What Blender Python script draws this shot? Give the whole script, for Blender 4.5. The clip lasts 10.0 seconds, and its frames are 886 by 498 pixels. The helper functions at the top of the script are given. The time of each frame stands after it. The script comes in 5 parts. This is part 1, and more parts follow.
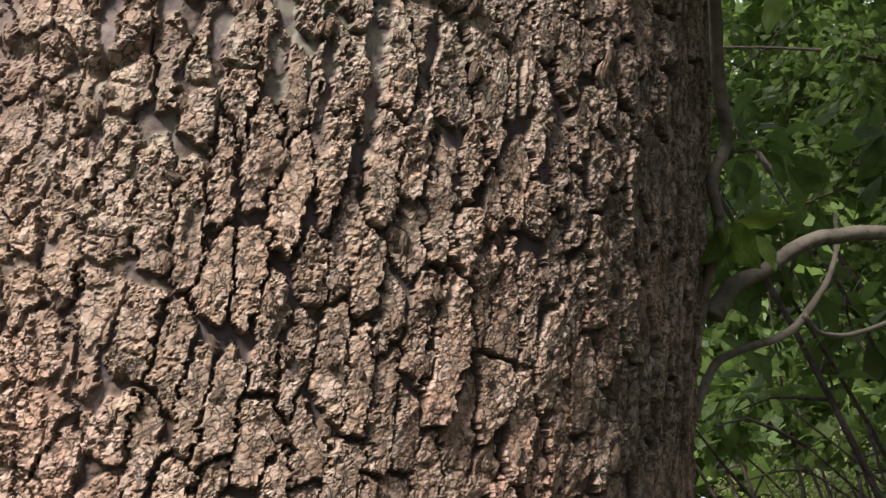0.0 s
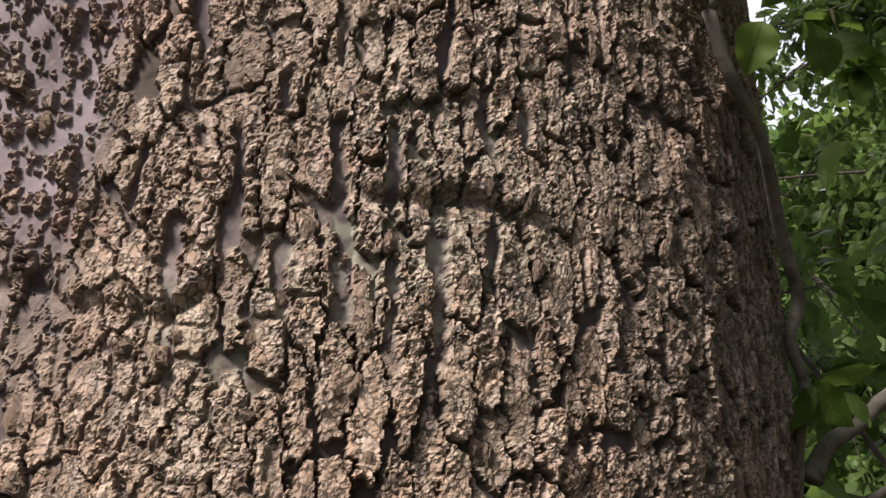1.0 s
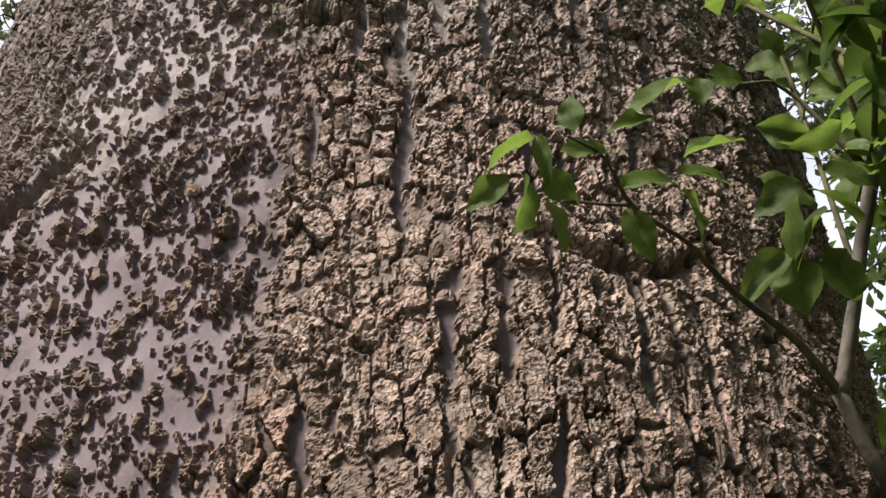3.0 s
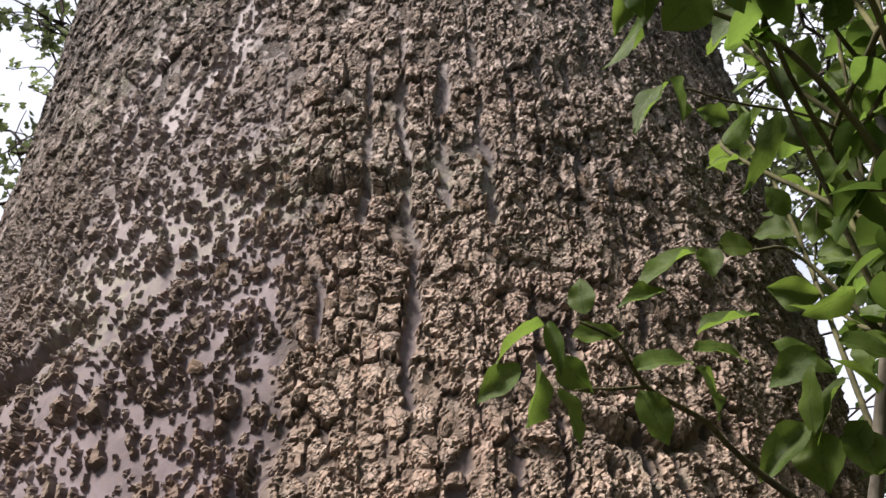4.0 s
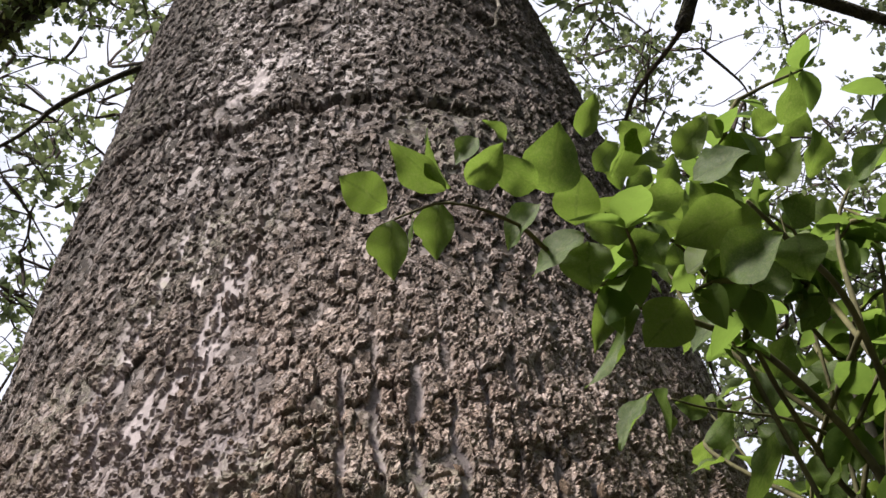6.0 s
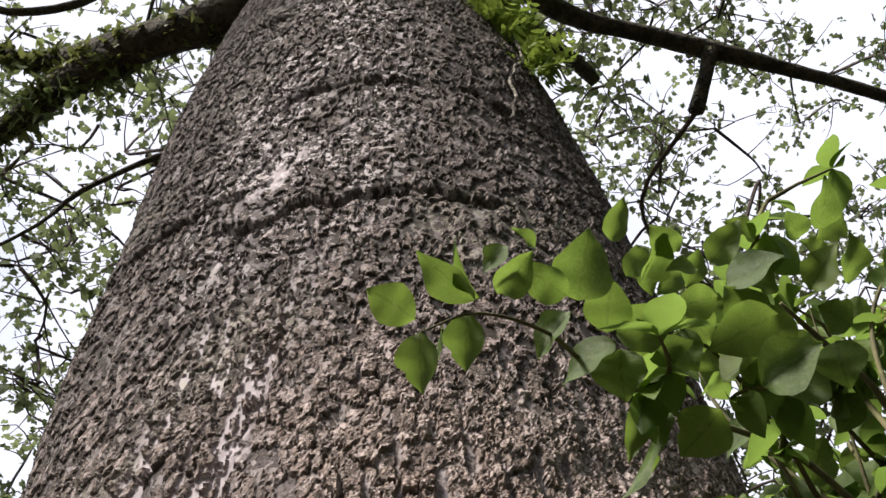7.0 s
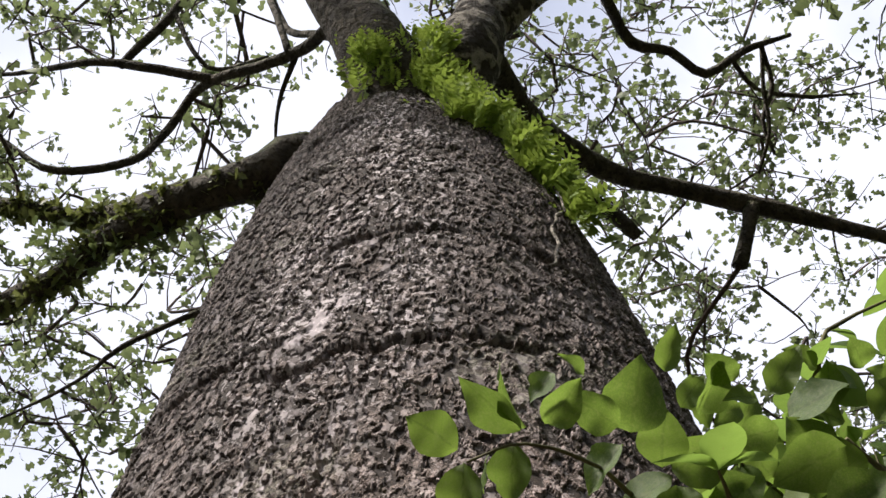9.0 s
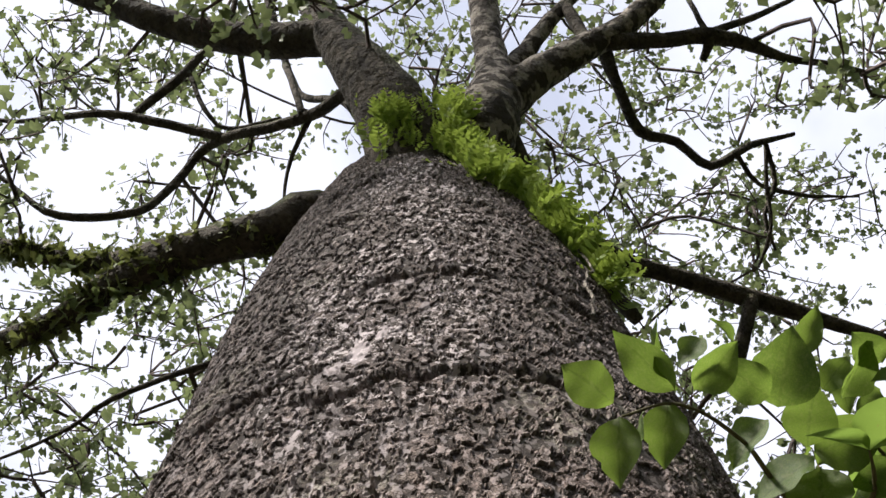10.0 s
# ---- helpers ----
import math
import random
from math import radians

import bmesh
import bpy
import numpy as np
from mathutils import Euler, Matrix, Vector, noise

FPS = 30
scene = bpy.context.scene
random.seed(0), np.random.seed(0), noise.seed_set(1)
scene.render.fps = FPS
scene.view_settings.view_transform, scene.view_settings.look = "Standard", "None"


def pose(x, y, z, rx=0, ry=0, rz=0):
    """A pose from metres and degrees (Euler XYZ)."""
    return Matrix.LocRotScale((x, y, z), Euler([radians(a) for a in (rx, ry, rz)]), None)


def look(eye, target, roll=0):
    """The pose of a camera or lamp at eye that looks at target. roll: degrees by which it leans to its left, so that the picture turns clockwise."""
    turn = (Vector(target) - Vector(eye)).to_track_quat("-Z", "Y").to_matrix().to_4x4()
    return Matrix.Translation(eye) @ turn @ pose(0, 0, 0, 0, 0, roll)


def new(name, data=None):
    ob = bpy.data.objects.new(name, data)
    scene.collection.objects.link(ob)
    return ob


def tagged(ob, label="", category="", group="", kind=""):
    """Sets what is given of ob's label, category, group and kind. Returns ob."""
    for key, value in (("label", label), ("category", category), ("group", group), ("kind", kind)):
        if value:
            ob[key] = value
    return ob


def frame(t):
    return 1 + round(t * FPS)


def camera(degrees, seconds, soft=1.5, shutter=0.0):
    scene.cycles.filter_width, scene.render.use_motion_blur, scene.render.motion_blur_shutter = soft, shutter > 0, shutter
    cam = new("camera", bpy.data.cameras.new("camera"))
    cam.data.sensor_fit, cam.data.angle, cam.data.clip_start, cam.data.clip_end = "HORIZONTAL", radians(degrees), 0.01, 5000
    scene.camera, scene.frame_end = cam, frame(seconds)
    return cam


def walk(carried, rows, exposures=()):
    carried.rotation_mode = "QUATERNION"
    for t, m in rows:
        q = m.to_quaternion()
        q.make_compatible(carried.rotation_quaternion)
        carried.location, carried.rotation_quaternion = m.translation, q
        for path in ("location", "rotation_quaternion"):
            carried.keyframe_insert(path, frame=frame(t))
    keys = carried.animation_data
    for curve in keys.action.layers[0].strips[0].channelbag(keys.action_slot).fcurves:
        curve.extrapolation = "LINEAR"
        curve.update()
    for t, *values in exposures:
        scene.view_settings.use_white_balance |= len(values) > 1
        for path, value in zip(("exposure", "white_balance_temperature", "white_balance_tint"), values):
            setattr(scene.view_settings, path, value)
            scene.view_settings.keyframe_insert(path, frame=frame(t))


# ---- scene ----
import itertools

cam = camera(40.45, 10.0)
PATH = [
    (0.0, (0.0000, 0.0000, 1.5000), (0.0405, 1.4726, 1.7823), 6.78),
    (0.2, (-0.0009, 0.0019, 1.5094), (0.0234, 1.4638, 1.8446), 5.06),
    (0.5, (-0.0036, 0.0057, 1.5223), (0.0014, 1.4530, 1.9163), 3.00),
    (1.0, (-0.0178, 0.0111, 1.5460), (-0.0583, 1.4361, 2.0127), 1.12),
    (1.5, (-0.0344, 0.0223, 1.5801), (-0.1215, 1.4043, 2.1568), 0.39),
    (2.0, (-0.0419, 0.0376, 1.5953), (-0.1599, 1.3649, 2.2840), -0.08),
    (2.5, (-0.0436, 0.0544, 1.6117), (-0.1755, 1.3326, 2.3855), -0.63),
    (3.0, (-0.0433, 0.0669, 1.6376), (-0.1743, 1.2893, 2.4970), -1.22),
    (3.2, (-0.0460, 0.0695, 1.6508), (-0.1768, 1.2648, 2.5475), -1.51),
    (4.3, (-0.0445, 0.0464, 1.7069), (-0.1465, 1.1581, 2.7086), -2.83),
    (4.5, (-0.0429, 0.0453, 1.7142), (-0.1199, 1.1378, 2.7392), -3.67),
    (5.0, (-0.0465, 0.0443, 1.7394), (-0.0672, 1.0780, 2.8261), -6.30),
    (5.5, (-0.0517, 0.0377, 1.7645), (-0.0707, 1.0047, 2.9111), -7.02),
    (5.7, (-0.0530, 0.0354, 1.7677), (-0.0802, 0.9814, 2.9314), -6.51),
    (6.8, (-0.0627, 0.0251, 1.7982), (-0.1009, 0.8837, 3.0276), -6.49),
    (7.0, (-0.0642, 0.0226, 1.8056), (-0.1003, 0.8627, 3.0477), -6.54),
    (7.5, (-0.0689, 0.0215, 1.8214), (-0.1007, 0.7998, 3.1033), -6.31),
    (8.0, (-0.0735, 0.0263, 1.8264), (-0.1013, 0.7748, 3.1260), -6.19),
    (8.5, (-0.0741, 0.0358, 1.8304), (-0.1034, 0.7478, 3.1504), -6.35),
    (9.0, (-0.0713, 0.0691, 1.8251), (-0.1269, 0.7280, 3.1715), -4.64),
    (9.5, (-0.1196, 0.1088, 1.8219), (-0.1785, 0.7276, 3.1871), -3.00),
    (10.0, (-0.2250, 0.1691, 1.8115), (-0.2221, 0.7175, 3.2076), -5.78),
]
walk(cam, [(t, look(eye, target, roll)) for t, eye, target, roll in PATH])

# ---- light: bright thin cloud, hazy sun from behind and to the west of the camera ----
SUN_ELEV, SUN_AZ = radians(48), radians(-136)   # azimuth clockwise from +y
world = bpy.data.worlds.new("sky")
scene.world = world
world.use_nodes = True
wt = world.node_tree
sky = wt.nodes.new("ShaderNodeTexSky")
sky.sky_type, sky.sun_disc = "NISHITA", False
sky.sun_elevation, sky.sun_rotation = SUN_ELEV, SUN_AZ
coords = wt.nodes.new("ShaderNodeTexCoord")
cloud = wt.nodes.new("ShaderNodeTexNoise")
cloud.inputs["Scale"].default_value = 2.2
cloud.inputs["Detail"].default_value = 6
wt.links.new(coords.outputs["Generated"], cloud.inputs["Vector"])
cover = wt.nodes.new("ShaderNodeMapRange")
cover.inputs["From Min"].default_value, cover.inputs["From Max"].default_value = 0.36, 0.52
cover.inputs["To Min"].default_value, cover.inputs["To Max"].default_value = 0.48, 1.0
wt.links.new(cloud.outputs["Fac"], cover.inputs["Value"])
haze = wt.nodes.new("ShaderNodeMix")
haze.data_type = "RGBA"
wt.links.new(cover.outputs["Result"], haze.inputs["Factor"])
blue = wt.nodes.new("ShaderNodeVectorMath")
blue.operation = "SCALE"
blue.inputs["Scale"].default_value = 2.2
wt.links.new(sky.outputs["Color"], blue.inputs[0])
wt.links.new(blue.outputs[0], haze.inputs[6])
haze.inputs[7].default_value = (14.5, 14.9, 17.4, 1)
back = wt.nodes["Background"]
wt.links.new(haze.outputs[2], back.inputs["Color"])
back.inputs["Strength"].default_value = 0.0325

lamp = bpy.data.lights.new("sun", "SUN")
lamp.energy, lamp.angle, lamp.color = 5.0, radians(14), (1.0, 0.935, 0.85)
sun = new("sun", lamp)
to_sun = Vector((math.sin(SUN_AZ) * math.cos(SUN_ELEV), math.cos(SUN_AZ) * math.cos(SUN_ELEV), math.sin(SUN_ELEV)))
sun.matrix_world = look(to_sun * 30, (0, 0, 0))
scene.view_settings.exposure = 1.17

# ---- materials ----


def shader(name, rough=0.85):
    m = bpy.data.materials.new(name)
    m.use_nodes = True
    b = m.node_tree.nodes["Principled BSDF"]
    b.inputs["Roughness"].default_value = rough
    b.inputs["Specular IOR Level"].default_value = 0.25
    return m, m.node_tree, b


def node(nt, kind, links=(), **values):
    n = nt.nodes.new(kind)
    for key, value in values.items():
        if key in n.inputs:
            n.inputs[key].default_value = value
    for key, source in links:
        nt.links.new(source, n.inputs[key])
    return n


def mix(nt, fac, a, b):
    n = nt.nodes.new("ShaderNodeMix")
    n.data_type = "RGBA"
    for slot, v in ((0, fac), (6, a), (7, b)):
        if isinstance(v, (int, float)):
            n.inputs[slot].default_value = v
        elif isinstance(v, tuple):
            n.inputs[slot].default_value = (*v, 1)
        else:
            nt.links.new(v, n.inputs[slot])
    return n.outputs[2]


def noise_fac(nt, scale, detail=4.0, lo=0.35, hi=0.65, squash=None):
    tc = node(nt, "ShaderNodeTexCoord").outputs["Object"]
    if squash:
        mp = node(nt, "ShaderNodeMapping", [("Vector", tc)])
        mp.inputs["Scale"].default_value = squash
        tc = mp.outputs["Vector"]
    n = node(nt, "ShaderNodeTexNoise", [("Vector", tc)], Scale=scale, Detail=detail)
    r = node(nt, "ShaderNodeMapRange", [("Value", n.outputs["Fac"])])
    r.inputs["From Min"].default_value, r.inputs["From Max"].default_value = lo, hi
    return r.outputs["Result"]


def bump(nt, bsdf, height, strength, distance, before=None):
    n = node(nt, "ShaderNodeBump", [("Height", height)], Strength=strength, Distance=distance)
    if before:
        nt.links.new(before.outputs["Normal"], n.inputs["Normal"])
    nt.links.new(n.outputs["Normal"], bsdf.inputs["Normal"])
    return n


def bark_material(name, pieces=False):
    m, nt, b = shader(name, 0.88)
    if pieces:
        tone = node(nt, "ShaderNodeObjectInfo").outputs["Random"]
    else:
        tone = node(nt, "ShaderNodeAttribute")
        tone.attribute_name = "tone"
        tone = tone.outputs["Fac"]
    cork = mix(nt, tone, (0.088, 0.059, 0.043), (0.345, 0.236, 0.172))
    cork = mix(nt, noise_fac(nt, 90, 5, 0.45, 0.75), cork, (0.40, 0.315, 0.25))
    cork = mix(nt, noise_fac(nt, 38, 4, 0.5, 0.8), cork, (0.12, 0.09, 0.07))
    cork = mix(nt, noise_fac(nt, 7, 4, 0.52, 0.8), cork, (0.34, 0.205, 0.155))
    rise = node(nt, "ShaderNodeSeparateXYZ", [("Vector", node(nt, "ShaderNodeTexCoord").outputs["Object"])])
    aged = node(nt, "ShaderNodeMapRange", [("Value", rise.outputs["Z"])])
    aged.inputs["From Min"].default_value, aged.inputs["From Max"].default_value = 1.7, 3.4
    aged.inputs["To Max"].default_value = 0.8
    if pieces:
        colour = cork
    else:
        rind = mix(nt, noise_fac(nt, 12, 5), (0.090, 0.070, 0.075), (0.180, 0.146, 0.164))
        rind = mix(nt, noise_fac(nt, 160, 3, 0.5, 0.8), rind, (0.16, 0.12, 0.115))
        pallid = node(nt, "ShaderNodeMapRange", [("Value", rise.outputs["Z"])])
        pallid.inputs["From Min"].default_value, pallid.inputs["From Max"].default_value = 2.3, 3.1
        pallid.inputs["To Max"].default_value = 0.9
        rind = mix(nt, pallid.outputs["Result"], rind, (0.32, 0.284, 0.294))
        rind_attr = node(nt, "ShaderNodeAttribute")
        rind_attr.attribute_name = "rind"
        # gap floors near black: the shade between plates is put into the colour
        gap_shade = mix(nt, noise_fac(nt, 60, 4), (0.018, 0.013, 0.011), (0.056, 0.041, 0.033))
        floor_c = mix(nt, rind_attr.outputs["Fac"], gap_shade, rind)
        plate = node(nt, "ShaderNodeAttribute")
        plate.attribute_name = "plate"
        worn = mix(nt, tone, (0.100, 0.079, 0.076), (0.325, 0.266, 0.256))
        cork = mix(nt, aged.outputs["Result"], cork, worn)
        crust = node(nt, "ShaderNodeMath", [(0, rind_attr.outputs["Fac"])])
        crust.operation, crust.inputs[1].default_value = "MULTIPLY", 0.38
        cork = mix(nt, crust.outputs[0], cork, (0.058, 0.045, 0.042))
        # cork darker with height
        upper_dark = node(nt, "ShaderNodeMapRange", [("Value", rise.outputs["Z"])])
        upper_dark.inputs["From Min"].default_value, upper_dark.inputs["From Max"].default_value = 2.95, 3.7
        upper_dark.inputs["To Max"].default_value = 0.72
        cork = mix(nt, upper_dark.outputs["Result"], cork, (0.062, 0.049, 0.047))
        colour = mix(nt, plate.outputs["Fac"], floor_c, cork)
        lichen = node(nt, "ShaderNodeMath", [(0, noise_fac(nt, 3.2, 5, 0.56, 0.76)), (1, noise_fac(nt, 70, 3, 0.45, 0.6))])
        lichen.operation = "MULTIPLY"
        colour = mix(nt, lichen.outputs[0], colour, (0.27, 0.255, 0.20))
    nt.links.new(colour, b.inputs["Base Color"])
    wander = node(nt, "ShaderNodeTexNoise", [("Vector", node(nt, "ShaderNodeTexCoord").outputs["Object"])], Scale=120, Detail=3)
    swirl = node(nt, "ShaderNodeVectorMath", [(0, wander.outputs["Color"])])
    swirl.operation, swirl.inputs[1].default_value = "SCALE", (1, 1, 1)
    swirl.inputs["Scale"].default_value = 0.016
    moved = node(nt, "ShaderNodeVectorMath", [(0, node(nt, "ShaderNodeTexCoord").outputs["Object"]), (1, swirl.outputs[0])])
    shifted = node(nt, "ShaderNodeMapping", [("Vector", moved.outputs[0])])
    shifted.inputs["Scale"].default_value = (1, 1, 0.68)
    crack = node(nt, "ShaderNodeTexVoronoi", [("Vector", shifted.outputs[0])], Scale=98)
    crack.feature = "DISTANCE_TO_EDGE"
    sharp = node(nt, "ShaderNodeMapRange", [("Value", crack.outputs["Distance"])])
    sharp.inputs["From Max"].default_value = 0.10
    flake = node(nt, "ShaderNodeTexVoronoi", [("Vector", shifted.outputs[0])], Scale=98)
    shade = node(nt, "ShaderNodeSeparateColor", [("Color", flake.outputs["Color"])])
    pale = node(nt, "ShaderNodeMapRange", [("Value", shade.outputs[0])])
    pale.inputs["From Min"].default_value, pale.inputs["To Max"].default_value = 0.55, 0.42
    if not pieces:
        young = node(nt, "ShaderNodeMapRange", [("Value", rise.outputs["Z"])])
        young.inputs["From Min"].default_value, young.inputs["From Max"].default_value = 2.7, 3.3
        young.inputs["To Min"].default_value, young.inputs["To Max"].default_value = 1.0, 0.7
        flaking = node(nt, "ShaderNodeMath", [(0, plate.outputs["Fac"]), (1, young.outputs["Result"])])
        flaking.operation = "MULTIPLY"
        bare = node(nt, "ShaderNodeMath", [(1, rind_attr.outputs["Fac"])])
        bare.operation, bare.inputs[0].default_value = "SUBTRACT", 1.0
        flaking = node(nt, "ShaderNodeMath", [(0, flaking.outputs[0]), (1, bare.outputs[0])])
        flaking.operation = "MULTIPLY"
        amount = node(nt, "ShaderNodeMath", [(0, pale.outputs["Result"]), (1, flaking.outputs[0])])
        amount.operation = "MULTIPLY"
        colour = mix(nt, amount.outputs[0], colour, (0.44, 0.345, 0.305))
        # hair cracks between flakes: their shade drawn as dark lines in the colour
        crack_shade = node(nt, "ShaderNodeMapRange", [("Value", crack.outputs["Distance"])])
        crack_shade.inputs["From Min"].default_value, crack_shade.inputs["From Max"].default_value = 0.018, 0.105
        crack_shade.inputs["To Min"].default_value, crack_shade.inputs["To Max"].default_value = 0.85, 0.0
        shaded_cracks = node(nt, "ShaderNodeMath", [(0, crack_shade.outputs["Result"]), (1, flaking.outputs[0])])
        shaded_cracks.operation = "MULTIPLY"
        patchy = node(nt, "ShaderNodeMath", [(0, shaded_cracks.outputs[0]), (1, noise_fac(nt, 25, 3, 0.30, 0.48))])
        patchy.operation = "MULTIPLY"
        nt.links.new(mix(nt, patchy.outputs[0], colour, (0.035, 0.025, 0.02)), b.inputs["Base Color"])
    if not pieces:
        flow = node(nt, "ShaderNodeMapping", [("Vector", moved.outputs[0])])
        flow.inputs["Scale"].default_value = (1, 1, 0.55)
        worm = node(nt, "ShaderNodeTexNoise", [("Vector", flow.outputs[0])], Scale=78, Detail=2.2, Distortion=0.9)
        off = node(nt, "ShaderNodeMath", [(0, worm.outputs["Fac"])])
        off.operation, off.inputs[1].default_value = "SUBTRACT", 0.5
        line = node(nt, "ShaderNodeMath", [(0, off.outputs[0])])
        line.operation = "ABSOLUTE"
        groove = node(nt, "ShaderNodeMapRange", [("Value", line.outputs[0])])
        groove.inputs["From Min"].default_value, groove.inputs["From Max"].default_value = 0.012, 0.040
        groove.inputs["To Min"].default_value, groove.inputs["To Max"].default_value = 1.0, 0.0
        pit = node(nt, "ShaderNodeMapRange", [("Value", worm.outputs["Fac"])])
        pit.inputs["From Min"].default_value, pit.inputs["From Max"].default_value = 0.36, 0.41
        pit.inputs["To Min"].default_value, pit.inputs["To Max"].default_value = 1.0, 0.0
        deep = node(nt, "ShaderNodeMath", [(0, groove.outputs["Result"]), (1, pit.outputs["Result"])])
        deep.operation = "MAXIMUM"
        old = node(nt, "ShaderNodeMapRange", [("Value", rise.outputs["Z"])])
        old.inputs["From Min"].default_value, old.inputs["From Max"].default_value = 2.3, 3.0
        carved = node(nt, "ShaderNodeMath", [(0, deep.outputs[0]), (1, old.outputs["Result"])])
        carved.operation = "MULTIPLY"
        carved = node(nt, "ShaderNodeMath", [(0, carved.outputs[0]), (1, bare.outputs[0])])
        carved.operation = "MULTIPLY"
        # shade of the carved grooves and pits, painted dark into the colour
        groove_shade = node(nt, "ShaderNodeMath", [(0, carved.outputs[0])])
        groove_shade.operation, groove_shade.inputs[1].default_value = "MULTIPLY", 0.72
        crest = node(nt, "ShaderNodeMapRange", [("Value", worm.outputs["Fac"])])
        crest.inputs["From Min"].default_value, crest.inputs["From Max"].default_value = 0.545, 0.568
        bleached = node(nt, "ShaderNodeAttribute")
        bleached.attribute_name = "pale"
        spotty = node(nt, "ShaderNodeMath", [(0, crest.outputs["Result"]), (1, bleached.outputs["Fac"])])
        spotty.operation = "MULTIPLY"
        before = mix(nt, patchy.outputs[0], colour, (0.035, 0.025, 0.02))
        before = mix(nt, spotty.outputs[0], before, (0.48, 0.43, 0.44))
        nt.links.new(mix(nt, groove_shade.outputs[0], before, (0.018, 0.014, 0.013)), b.inputs["Base Color"])
    hill = node(nt, "ShaderNodeTexNoise", [("Vector", shifted.outputs[0])], Scale=75, Detail=2.5)
    leaves = node(nt, "ShaderNodeMapRange", [("Value", hill.outputs["Fac"])])
    leaves.interpolation_type = "STEPPED"
    leaves.inputs["From Min"].default_value, leaves.inputs["From Max"].default_value = 0.25, 0.75
    leaves.inputs["Steps"].default_value = 8
    thin = node(nt, "ShaderNodeMath", [(0, sharp.outputs["Result"])])
    thin.operation, thin.inputs[1].default_value = "MULTIPLY", 0.35
    step = node(nt, "ShaderNodeMath", [(0, thin.outputs[0]), (1, leaves.outputs["Result"])])
    step.operation = "ADD"
    first = bump(nt, b, step.outputs[0], 0.8, 0.0042)
    second = bump(nt, b, noise_fac(nt, 300, 5, 0.2, 0.8), 0.6, 0.002, first)
    if not pieces:
        raised = node(nt, "ShaderNodeMath", [(0, carved.outputs[0])])
        raised.operation, raised.inputs[1].default_value = "MULTIPLY", -1.0
        bump(nt, b, raised.outputs[0], 0.7, 0.006, second)
    if not pieces:
        power = node(nt, "ShaderNodeMapRange", [("Value", flaking.outputs[0])])
        power.inputs["To Min"].default_value, power.inputs["To Max"].default_value = 0.10, 0.65
        nt.links.new(power.outputs["Result"], first.inputs["Strength"])
        nt.links.new(power.outputs["Result"], second.inputs["Strength"])
    return m


def limb_material(name, dark, light, moss=0.0, patch_scale=18, lo=0.35, hi=0.65, relief=1.0):
    m, nt, b = shader(name, 0.9)
    c = mix(nt, noise_fac(nt, patch_scale, 6, lo, hi), dark, light)
    c = mix(nt, noise_fac(nt, 70, 4, 0.5, 0.75), c, tuple(v * 0.6 for v in dark))
    if moss:
        up = node(nt, "ShaderNodeSeparateXYZ", [("Vector", node(nt, "ShaderNodeNewGeometry").outputs["Normal"])])
        grow = node(nt, "ShaderNodeMapRange", [("Value", up.outputs["Z"])])
        grow.inputs["From Min"].default_value, grow.inputs["From Max"].default_value = -0.2, 0.7
        patch = node(nt, "ShaderNodeMath", [(0, grow.outputs["Result"]), (1, noise_fac(nt, 9, 5, 0.4, 0.6))])
        patch.operation = "MULTIPLY"
        c = mix(nt, patch.outputs[0], c, (0.10, 0.15, 0.04))
    nt.links.new(c, b.inputs["Base Color"])
    rough_skin = bump(nt, b, noise_fac(nt, 26, 5, 0.25, 0.75), 0.9, 0.03 * relief)
    bump(nt, b, noise_fac(nt, 90, 5, 0.2, 0.8), 0.8, 0.010 * relief, rough_skin)
    return m


